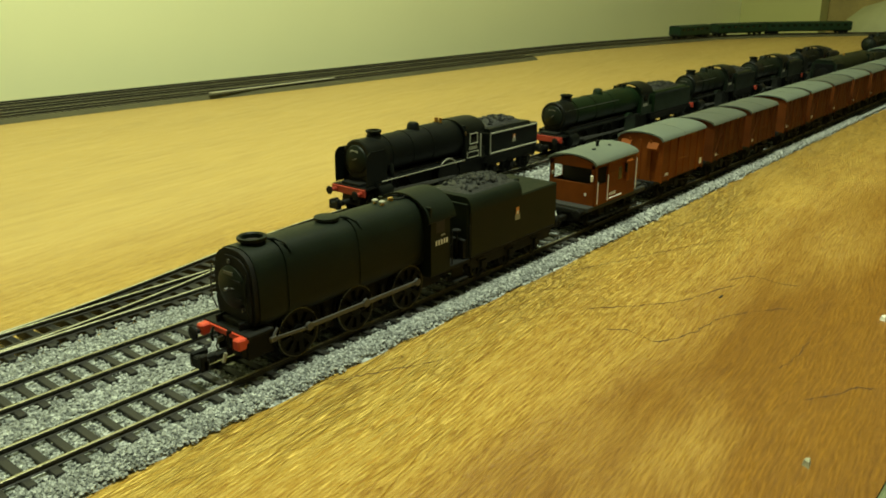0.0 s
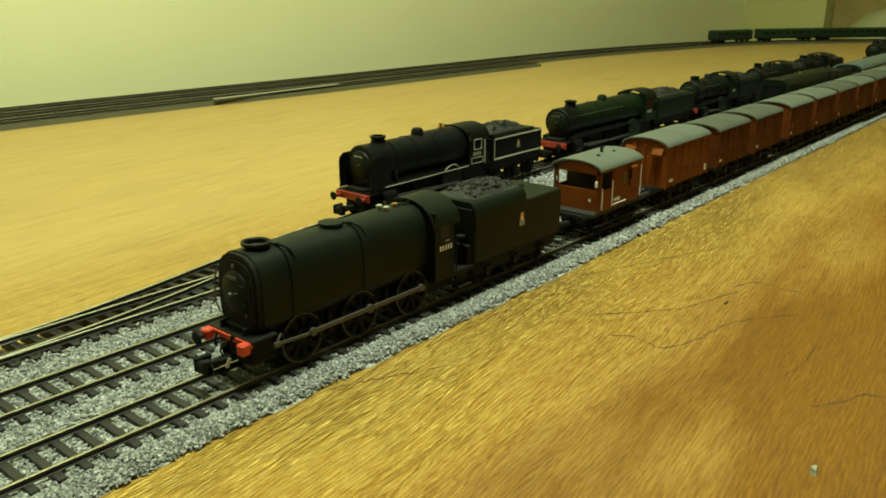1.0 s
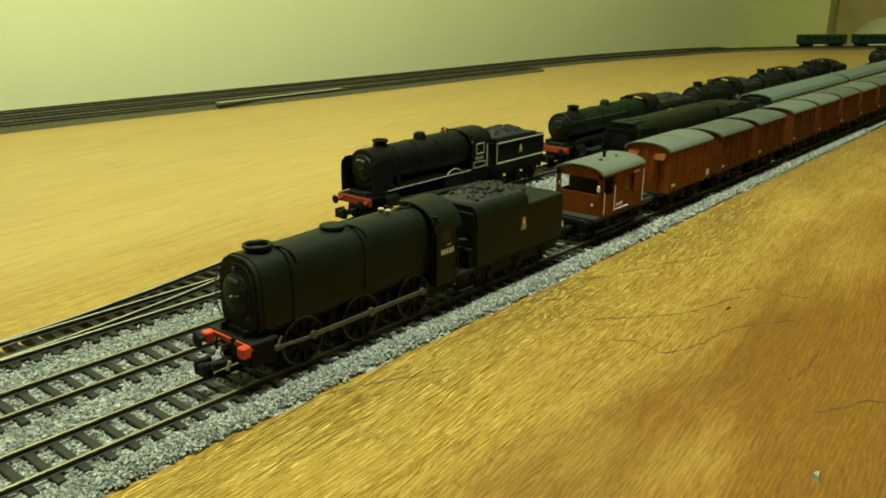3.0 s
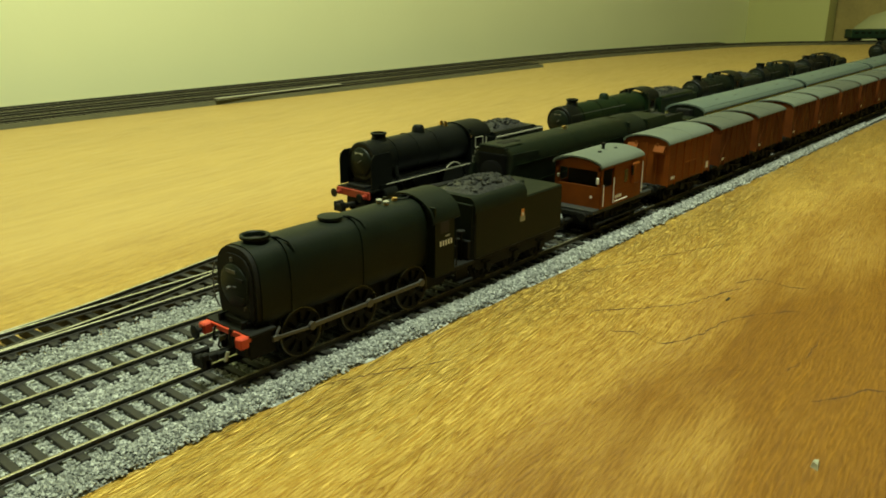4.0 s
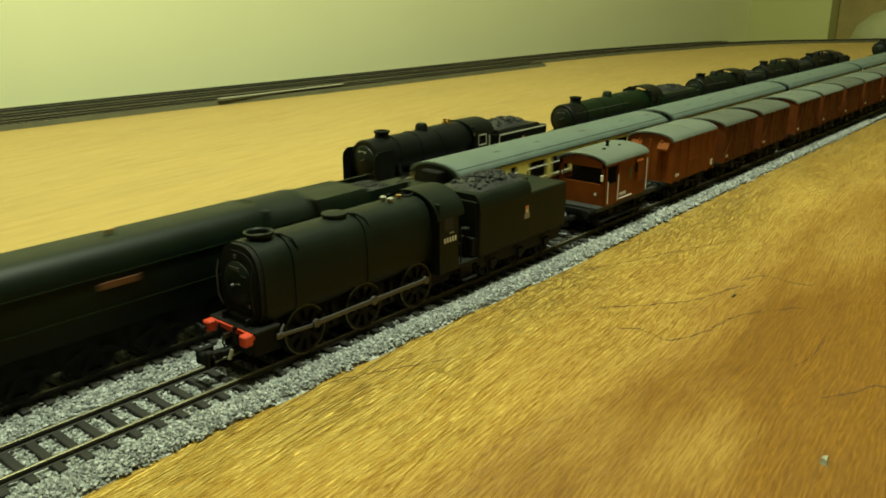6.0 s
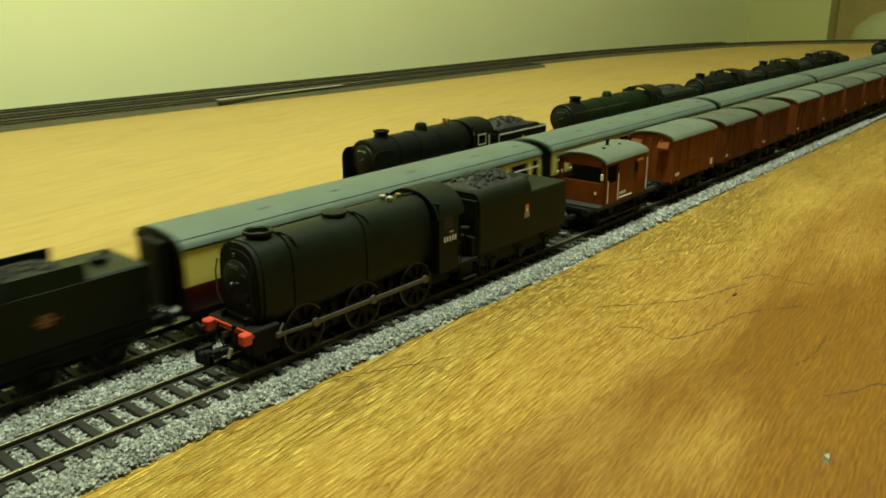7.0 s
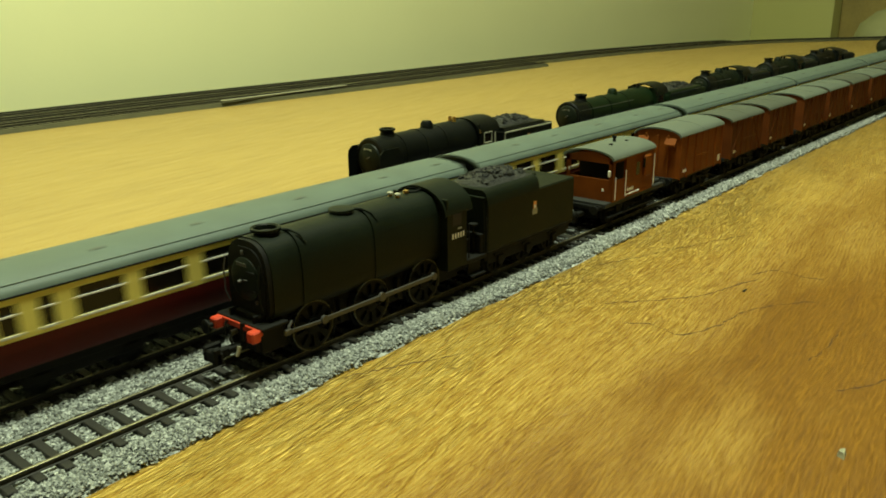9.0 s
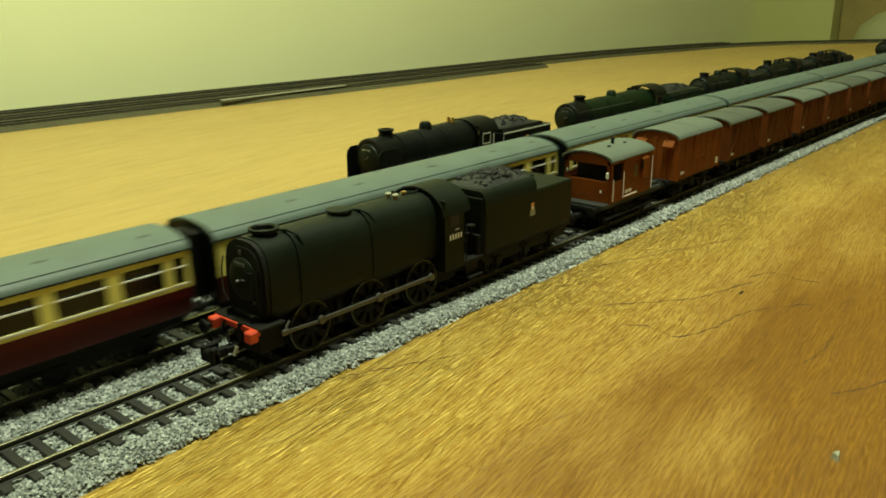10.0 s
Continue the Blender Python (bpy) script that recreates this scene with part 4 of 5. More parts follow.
    for s in (-1, 1):
        part("cylinder", Mesh().turned([(2.4, 6.0), (2.8, 6.3), (2.8, 11.8), (2.4, 12)], (0, s * 6.4, 6.4), "x", 18).box(6.4, 11.6, s * 5.8 - 1.6, s * 5.8 + 1.6, 6.5, 10, 0.3), BLACK_GLOSS, e)
        for k in range(drivers):
            part("driving_wheel", wheel_mesh("driving_wheel", 5.6, 14, side=s, crank=2.0), None, e, at=(19 + span * k, s * 5.0, 5.6))
        part("bogie_wheel", wheel_mesh("bogie_wheel", 3.1, 9, side=s), None, e, at=(5.2, s * 4.8, 3.1))
        part("bogie_wheel", wheel_mesh("bogie_wheel", 3.1, 9, side=s), None, e, at=(12.6, s * 4.8, 3.1))
        part("coupling_rod", Mesh().bar((19, s * 6.9, 5.0), (19 + span * (drivers - 1), s * 6.9, 5.0), 0.25, 0.45).bar((11, s * 7.4, 6.3), (19 + span, s * 7.4, 5.0), 0.22, 0.4), STEEL, e)
    # cab with curved roof
    cab = part("cab", Mesh().box(cab0, cab0 + 8.5, -7.9, -7.4, 9.4, 20, 0.1).box(cab0, cab0 + 8.5, 7.4, 7.9, 9.4, 20, 0.1).box(cab0, cab0 + 0.5, -7.6, 7.6, 9.4, 22.5, 0.05).box(cab0 + 8.4, L - 1, -7.9, -7.4, 9.4, 13.6, 0.1), paintwork, e)
    part("cab_roof", Mesh().prism(roof_arc(8.0, 19.6, 24.3, 0.45, 14), cab0 - 0.6, cab0 + 11.5), BLACK_GLOSS, cab)
    part("cab_window", Mesh().box(cab0 + 2.6, cab0 + 6.6, -7.97, -7.85, 15.8, 19.0, 0.03), GLASS, cab)
    part("cab_edge", Mesh().path([(cab0 + 0.1, y_, z_) for y_, z_ in roof_arc(7.9, 19.4, 23.9, 0.4, 14)[:15]], 0.22), BRASS if lined else BLACK_GLOSS, cab)
    bars(cab, cab0 + 2.0, -7.96, 13.4, 5, 0.7, 0.25, 1.3, LINING)
    if lined:
        part("cab_lining", Mesh().path([(cab0 + 1, -8.0, 10.6), (cab0 + 7.6, -8.0, 10.6), (cab0 + 7.6, -8.0, 12.6), (cab0 + 1, -8.0, 12.6), (cab0 + 1, -8.0, 10.6)], 0.15), LINING, cab)
        part("window_lining", Mesh().path([(cab0 + 2.4, -8.02, 15.6), (cab0 + 6.8, -8.02, 15.6), (cab0 + 6.8, -8.02, 19.2), (cab0 + 2.4, -8.02, 19.2), (cab0 + 2.4, -8.02, 15.6)], 0.2), LINING, cab)
        part("cab_handrail", Mesh().path([(cab0 + 8.7, -8.1, 10.2), (cab0 + 8.7, -8.1, 18.6)], 0.28), LINING, cab, "pale cab handrail")
        part("plate_edge_lining", Mesh().path([(7.6, -7.7, 10.1), (cab0, -7.7, 10.1)], 0.17), LINING, e)
        part("nameplate_arc", Mesh().path([(cab0 - 9 + 5.7 * math.cos(a), -7.25, 6.2 + 5.7 * math.sin(a)) for a in [0.6 + 0.2 * k for k in range(10)]], 0.2), LINING, e)
        part("steam_pipe", Mesh().path([(14, -5.4, 15), (14, -6.4, 12), (14, -6.4, 10)], 0.8), BLACK_GLOSS, e)
    # tender
    t0, t1 = L + 1.5, length
    body = part("tender_body", Mesh().box(t0, t1, -7.9, 7.9, 9.2, 18.0, 0.3).prism([(-7.9, 17.7), (7.9, 17.7), (8.2, 18.6), (7.7, 19.4), (-7.7, 19.4), (-8.2, 18.6)], t0 + 0.2, t1 - 6), paintwork, e)
    part("coal", coal_heap(t0 + 2, t1 - 8, 6.6, 18.9, 3.0, seed), COAL, body)
    if lined:
        y_, a, b, c, d = -8.0, t0 + 0.9, t1 - 0.9, 10.0, 17.6
        part("tender_lining", Mesh().path([(a, y_, c), (b, y_, c)], 0.32).path([(a, y_, c), (a, y_, d)], 0.2).path([(a, y_ - 0.1, d), (b, y_ - 0.1, d)], 0.32), LINING, body, "grey lining along the tender side")
    if not plain_finish:
        emblem(body, (t0 + t1) / 2, -7.95, 14.0, 2.2, 2.9)
    tender_frame(e, t0, t1, 7.7, 3.7, [t0 + 5, (t0 + t1) / 2, t1 - 5], 8.8)
    buffers(e, t1, 1)
    coupling(e, t1, 1)
    return e


# ---------------------------------------------------------------- the moving express engine
EXPRESS_WHEELS = []


def express_engine():
    e = thing("express_locomotive", "dark green streamlined express engine with slab casing", "locomotive", 590 - 136, TRACK_2, 0, "locomotives on the layout")
    prof = [(-7.2, 8.6), (7.2, 8.6), (7.6, 14), (7.5, 20.5), (6.9, 22.6), (5.2, 24.4), (3.4, 25.0), (-3.4, 25.0), (-5.2, 24.4), (-6.9, 22.6), (-7.5, 20.5), (-7.6, 14)]
    part("casing", Mesh().prism(prof, 0.0, 72), GREEN, e)
    part("smokebox_recess", Mesh().box(-0.6, 0.4, -5.6, 5.6, 12, 22.6, 0.2), NOSE_SHADE, e)
    part("smokebox_door", Mesh().turned([(4.6, 0), (4.4, -1.2), (2.4, -1.9), (0.4, -2.1)], (0, 0, 16.0), "x", 28), NOSE_SHADE, e)
    part("cowl", Mesh().box(-0.4, 9, -4.6, 4.6, 24.4, 25.2, 0.25).box(-0.4, 1.2, -5.4, -4.6, 22, 24.8, 0.2).box(-0.4, 1.2, 4.6, 5.4, 22, 24.8, 0.2), GREEN, e)
    for s in (-1, 1):
        # deflectors lean forward at the foot
        m = Mesh().add([(-4.6, s * 7.7, 8.8), (14, s * 7.7, 8.8), (14, s * 7.5, 22.6), (0.8, s * 7.3, 23.0), (-4.6, s * 7.3, 8.8), (14, s * 7.3, 8.8), (14, s * 7.1, 22.6), (0.8, s * 6.9, 23.0)], [(0, 1, 2, 3), (7, 6, 5, 4), (0, 4, 5, 1), (1, 5, 6, 2), (2, 6, 7, 3), (3, 7, 4, 0)])
        part("smoke_deflector", m, GREEN, e)
    part("running_plate", Mesh().box(-6.2, 4, -7.2, 7.2, 7.6, 8.6, 0.2).prism([(-6.8, 8.4), (6.8, 8.4), (6.4, 13), (-6.4, 13)], -3, 0.5, 0.8), GREEN, e)
    part("buffer_beam", Mesh().box(-6.9, -6.1, -7.4, 7.4, 5.8, 8.2, 0.15), RED, e, "red buffer beam")
    buffers(e, -6.8, -1, stock=RED)
    coupling(e, -6.6, -1)
    part("chimney_slot", Mesh().box(3, 12, -1.7, 1.7, 24.9, 25.35, 0.2), BLACK_DULL, e)
    part("safety_valve", Mesh().turned([(0.7, 24.8), (0.7, 26), (0.4, 26.2)], (40, 0, 0), "z", 12), BRASS, e)
    for x in (20, 37, 54):
        part("casing_joint", Mesh().prism([(y * 1.008, z + 0.02) for y, z in prof], x - 0.12, x + 0.12), GREEN, e)
    part("side_stripe", Mesh().box(2, 71, -7.75, -7.55, 13.0, 13.25, 0).box(2, 71, -7.72, -7.5, 19.4, 19.65, 0), GREEN_MID, e)
    part("nameplate", Mesh().box(33, 41, -7.78, -7.5, 17.0, 18.3, 0.04), DULL_TRANSFER, e, "small dull nameplate too fine to read")
    cab = part("cab", Mesh().box(72, 82, -8.0, -7.6, 8.6, 20.5, 0.1).box(72, 82, 7.6, 8.0, 8.6, 20.5, 0.1).box(72, 72.6, -7.6, 7.6, 8.6, 24, 0.05), GREEN, e)
    part("cab_roof", Mesh().prism(roof_arc(8.0, 20.2, 25.3, 0.45, 14), 71.8, 85), BLACK, cab)
    part("cab_window", Mesh().box(73.5, 79.5, -8.08, -7.95, 16, 19.6, 0.03), GLASS, cab)
    bars(cab, 74, -8.06, 13.2, 5, 0.7, 0.25, 1.2, LINING)
    part("main_frame", Mesh().box(-5.8, 84, -4.2, 4.2, 2.4, 8.8, 0.2), BLACK_DULL, e)
    for s in (-1, 1):
        part("cylinder", Mesh().turned([(2.4, 3), (2.8, 3.4), (2.8, 10), (2.4, 10.4)], (0, s * 6.4, 6), "x", 18), BLACK_DULL, e)
        for x in (17, 31, 45):
            EXPRESS_WHEELS.append((part("driving_wheel", wheel_mesh("driving_wheel", 6.2, 8, side=s, crank=2.0), None, e, at=(x, s * 5.0, 6.2)), (x, s * 5.0, 6.2), 6.2))
        for x, r in ((-2, 3.1), (9, 3.1), (60, 3.4)):
            EXPRESS_WHEELS.append((part("carrying_wheel", wheel_mesh("carrying_wheel", r, 8, side=s), None, e, at=(x, s * 4.8, r)), (x, s * 4.8, r), r))
    # tender
    body = part("tender_body", Mesh().box(87, 129, -7.8, 7.8, 8.6, 19.6, 0.4).prism([(-7.8, 19.2), (7.8, 19.2), (7.3, 22.2), (6.4, 23.4), (-6.4, 23.4), (-7.3, 22.2)], 87, 103), GREEN, e)
    part("coal_side", Mesh().prism([(-7.75, 19.2), (-6.9, 19.2), (-6.6, 22.6), (-7.2, 22.6)], 102.5, 117).prism([(6.9, 19.2), (7.75, 19.2), (7.2, 22.6), (6.6, 22.6)], 102.5, 117), GREEN, body)
    part("coal", coal_heap(101, 117, 6.4, 19.8, 2.4, 9), COAL, body)
    part("filler", Mesh().turned([(1.7, 19.4), (1.7, 20.6), (0.4, 20.9)], (123, 0, 0), "z", 16).turned([(0.5, 19.4), (0.5, 20.8)], (126, 3, 0), "z", 10), BLACK_DULL, body)
    part("emblem", Mesh().box(107.4, 109.6, -7.86, -7.8, 12.9, 15.3, 0).box(106.4, 110.8, -7.85, -7.8, 13.8, 14.2, 0), DULL_TRANSFER, body, "small orange and cream heraldic transfer")
    tender_frame(e, 86.5, 129.2, 7.5, 3.7, (93, 107, 121), 8.2)
    buffers(e, 129.3, 1)
    coupling(e, 129, 1)
    return e


# ---------------------------------------------------------------- coaches
COACHES, COACH_LEN, COACH_PITCH = [], 125.0, 131.6


def windows_of(kind):
    """Where the windows of a coach begin and how wide they are, from the front end."""
    if kind == "brake":
        return [(8.6, 2.6, True), (13.4, 2.6, True), (23.3, 3.7, True), (33.2, 9.4, False), (45.6, 10.4, False), (59.6, 3.2, True), (67.6, 2.6, True), (73.2, 8.8, False), (85.6, 8.8, False), (96.6, 9.8, False), (109.0, 9.2, False), (120.2, 3.6, True)]
    return [(2.6, 3.6, True), (9.8, 2.7, True), (16.2, 9.3, False), (28.9, 9.5, False), (42.2, 9.8, False), (55.6, 10.0, False), (68.2, 2.7, True), (74.0, 8.2, False), (85.6, 9.9, False), (98.3, 9.5, False), (110.7, 8.8, False), (121.4, 2.6, True)]


def bogie(parent, x):
    b = part("bogie", Mesh().box(x - 11, x + 11, -4.0, 4.0, 3.8, 5.4, 0.2).box(x - 12, x + 12, -6.2, -5.4, 2.6, 5.2, 0.2).box(x - 12, x + 12, 5.4, 6.2, 2.6, 5.2, 0.2), BLACK_DULL, parent)
    for dx in (-8.6, 8.6):
        for s in (-1, 1):
            part("wheel", wheel_mesh("coach_wheel", 3.1, 0, side=s), None, b, at=(x + dx, s * 4.7, 3.1))
            part("axle_box", Mesh().box(x + dx - 1.1, x + dx + 1.1, s * 6.3 - 0.5, s * 6.3 + 0.5, 2.3, 4.4, 0.15), BLACK_DULL, b)


def coach(kind):
    c = thing("passenger_coach", "crimson and cream corridor coach with a grey roof", "coach", 0, TRACK_2, 0, "coaches of the moving train")
    L = COACH_LEN
    wins = windows_of(kind)
    # side sheets: crimson below, cream above with real openings
    for s in (-1, 1):
        lo = Mesh().prism([(s * 8.2, 7.0), (s * 9.0, 8.2), (s * 9.1, 11.6), (s * 9.1, 12.8), (s * 8.5, 12.8), (s * 8.5, 11.6), (s * 7.8, 7.2)], 0, L)
        part("lower_panel", lo, CRIMSON, c)
        up = Mesh()
        band = lambda x0, x1, z0, z1: up.add([(x, y, z) for x in (x0, x1) for y, z in ((s * 9.1 - s * (max(0, z0 - 16) * 0.05), z0), (s * 8.5, z0), (s * 8.3, z1), (s * 9.1 - s * (max(0, z1 - 16) * 0.05), z1))], [(0, 1, 2, 3), (7, 6, 5, 4), (0, 4, 5, 1), (1, 5, 6, 2), (2, 6, 7, 3), (3, 7, 4, 0)])
        band(0, L, 12.8, 13.9), band(0, L, 19.2, 20.4)
        x = 0.0
        for a, w, _ in wins:
            band(x, a, 13.9, 19.2)
            x = a + w
        band(x, L, 13.9, 19.2)
        part("upper_panel", up, CREAM, c)
        for a, w, small in wins:
            win = part("window", Mesh().box(a - 0.1, a + w + 0.1, s * 8.55 - 0.08, s * 8.55 + 0.08, 13.8, 19.3, 0), GLASS, c)
            yb = s * 9.06
            part("window_bar", Mesh().box(a - 0.1, a + w + 0.1, yb - 0.12, yb + 0.12, 17.2, 17.5, 0), WHITE, win)
            part("window_sill", Mesh().box(a - 0.3, a + w + 0.3, yb - 0.14, yb + 0.14, 13.5, 13.9, 0), WHITE, win)
        part("gutter", Mesh().box(0, L, s * 8.9 - 0.2, s * 8.9 + 0.2, 20.3, 20.65, 0.05), BLACK_DULL, c)
    part("end_wall", Mesh().prism(arch(8.7, 7.2, 20.4, 23.3, 12), 0.0, 0.6), BLACK, c)
    part("end_wall", Mesh().prism(arch(8.7, 7.2, 20.4, 23.3, 12), L - 0.6, L), BLACK, c)
    for x0, x1 in ((-2.3, 0.1), (L - 0.1, L + 1.4)):
        part("gangway", Mesh().box(x0, x1, -3.4, 3.4, 7.4, 21.6, 0.4), BLACK_DULL, c)
    roof = part("roof", Mesh().prism(roof_arc(9.05, 20.5, 23.7, 0.6, 16), -0.3, L + 0.3), GREY_ROOF, c, "plain grey curved roof")
    for s in (-1, 1):
        rib = Mesh()
        rib.box(0, L, s * 7.6 - 0.16, s * 7.6 + 0.16, 21.95, 22.4, 0.05)
        part("rain_strip", rib, GREY_ROOF, roof)
    for k, x in enumerate((9, 24, 31, 45, 58, 72, 85, 99, 106, 119)):
        y = -3.4 if k % 2 else 3.0
        part("roof_vent", Mesh().box(x - 1.3, x + 1.3, y - 0.55, y + 0.55, 22.9, 23.6, 0.2), VAN_ROOF_DARK, roof)
    part("floor_pan", Mesh().box(0.6, L - 0.6, -8.2, 8.2, 6.8, 7.6, 0.1), BLACK_DULL, c)
    part("seating", Mesh().box(6, L - 6, -1.5, 7.4, 7.7, 14.2, 0.4), INSIDE, c)
    part("underframe", Mesh().box(32, 44, -6.5, 6.5, 2.8, 6.6, 0.3).box(52, 62, -6.8, -2, 3.0, 6.6, 0.3).box(70, 86, -1, 6.8, 3.0, 6.6, 0.3).bar((30, -7.0, 6.6), (48, -7.0, 4.0), 0.2, 0.25).bar((48, -7.0, 4.0), (80, -7.0, 4.0), 0.2, 0.25).bar((80, -7.0, 4.0), (98, -7.0, 6.6), 0.2, 0.25), BLACK_DULL, c)
    # black block added to keep the space under the coach dark
    part("underframe_box", Mesh().box(8, L - 8, -3.2, 3.2, 1.9, 6.9, 0.3), BLACK_DULL, c)
    part("solebar", Mesh().box(1, L - 1, -7.4, -6.8, 5.2, 7.0, 0.1), BLACK_DULL, c)
    bogie(c, 18), bogie(c, L - 18)
    buffers(c, 0, -1, z=6.6), buffers(c, L, 1, z=6.6)
    return c


# ---------------------------------------------------------------- goods wagons
def wagon_gear(w, L, wheelbase, x0=0.0):
    part("underframe", Mesh().box(x0 - 0.8, L + 0.8, -6.6, 6.6, 5.6, 6.9, 0.15).box(x0 + 3, L - 3, -3.4, 3.4, 1.8, 5.7, 0.2), BLACK_DULL, w)
    for x in ((x0 + L - wheelbase) / 2, (x0 + L + wheelbase) / 2):
        for s in (-1, 1):
            part("wheel", wheel_mesh("wagon_wheel", 3.1, 0, side=s), None, w, at=(x, s * 4.7, 3.1))
            part("axle_guard", Mesh().prism([(s * 6.0 - 0.3, 5.8), (s * 6.0 + 0.3, 5.8), (s * 6.0 + 0.3, 2.2), (s * 6.0 - 0.3, 2.2)], x - 1.6, x + 1.6).box(x - 1.0, x + 1.0, s * 6.4 - 0.6, s * 6.4 + 0.6, 2.3, 4.1, 0.15).box(x - 3.6, x + 3.6, s * 6.3 - 0.3, s * 6.3 + 0.3, 4.5, 5.1, 0.1), BLACK_DULL, w)
    part("brake_lever", Mesh().bar((L / 2, -6.9, 4.6), (L - 3, -7.0, 3.0), 0.15, 0.2).box(L / 2 - 1.6, L / 2 + 1.6, -6.5, -5.9, 2.4, 5.2, 0.15), BLACK_DULL, w)
    buffers(w, x0 - 0.8, -1, z=6.4), buffers(w, L + 0.8, 1, z=6.4)
    coupling(w, x0 - 0.6, -1), coupling(w, L + 0.6, 1)


def box_van(hooded, roof_mat, body_mat, braced, L, eave, top):
    w = thing("goods_van", "brown wooden goods van with a curved grey roof", "wagon", 0, 0, 0, "vans of the goods train")
    d0, d1 = L / 2 - 5.2, L / 2 + 5.2
    body = part("body", Mesh().prism(arch(8.1, 6.9, eave - 0.2, top - 0.8, 12), 0.3, L - 0.3), body_mat, w)
    # side boards with joints between, door in the middle
    for s in (-1, 1):
        for k in range(9):
            step = (eave - 7.2) / 9
            z0 = 7.2 + step * k
            for x0, x1 in ((0.2, d0 - 0.2), (d1 + 0.2, L - 0.2)):
                part("plank", Mesh().box(x0, x1, s * 8.16 - 0.16, s * 8.16 + 0.16, z0, z0 + step - 0.02, 0.05), body_mat, body)
        door = part("door", Mesh().box(d0, d1, s * 8.28 - 0.16, s * 8.28 + 0.16, 7.4, eave, 0.1), body_mat, w)
        for x in (d0 + 0.3, L / 2, d1 - 0.3):
            part("door_batten", Mesh().box(x - 0.3, x + 0.3, s * 8.5 - 0.14, s * 8.5 + 0.14, 7.5, eave - 0.1, 0.05), body_mat, door)
        part("door_bar", Mesh().box(d0 + 0.2, d1 - 0.1, s * 8.5 - 0.15, s * 8.5 + 0.15, 12.6, 13.1, 0.04), body_mat, door)
        for x in (0.5, d0 / 2, L - d0 / 2, L - 0.5):
            part("stanchion", Mesh().box(x - 0.35, x + 0.35, s * 8.4 - 0.22, s * 8.4 + 0.22, 6.6, eave, 0.06), body_mat, w)
        if braced:
            part("brace", Mesh().bar((0.9, s * 8.42, 7.4), (d0 - 0.4, s * 8.42, eave - 0.6), 0.16, 0.32).bar((L - 0.9, s * 8.42, 7.4), (d1 + 0.4, s * 8.42, eave - 0.6), 0.16, 0.32), body_mat, w)
    bars(w, 3.0, -8.42, 8.6, 3, 0.8, 0.25, 1.0)
    if not braced:
        part("corner_label", Mesh().box(L - 3.0, L - 1.2, -8.45, -8.38, 8.2, 10.4, 0), WHITE, w, "small pale stencil too fine to read")
    for x, way in ((0.2, -1), (L - 0.2, 1)):
        for y in (-4.0, 0.0, 4.0):
            part("end_post", Mesh().box(x - 0.35, x + 0.35, y - 0.4, y + 0.4, 6.8, eave, 0.06), body_mat, w)
        if hooded:
            for y in (-5.0, 5.0):
                m = Mesh().add([(x, y - 1.9, 20.4), (x, y + 1.9, 20.4), (x + way * 1.6, y + 1.9, 18.4), (x + way * 1.6, y - 1.9, 18.4), (x, y - 1.9, 17.6), (x, y + 1.9, 17.6), (x + way * 1.5, y + 1.9, 17.6), (x + way * 1.5, y - 1.9, 17.6)], [(0, 1, 2, 3), (3, 2, 6, 7), (0, 3, 7, 4), (1, 5, 6, 2), (4, 7, 6, 5), (0, 4, 5, 1)])
                part("vent_hood", m, body_mat, w)
    roof = part("roof", Mesh().prism(roof_arc(8.7, eave, top, 0.45, 14), -0.25, L + 0.25), roof_mat, w, "curved grey roof")
    part("roof_seam", Mesh().prism(roof_arc(8.73, eave + 0.03, top + 0.06, 0.3, 14), L / 2 - 0.15, L / 2 + 0.15), roof_mat, roof)
    wagon_gear(w, L, 19.5)
    return w


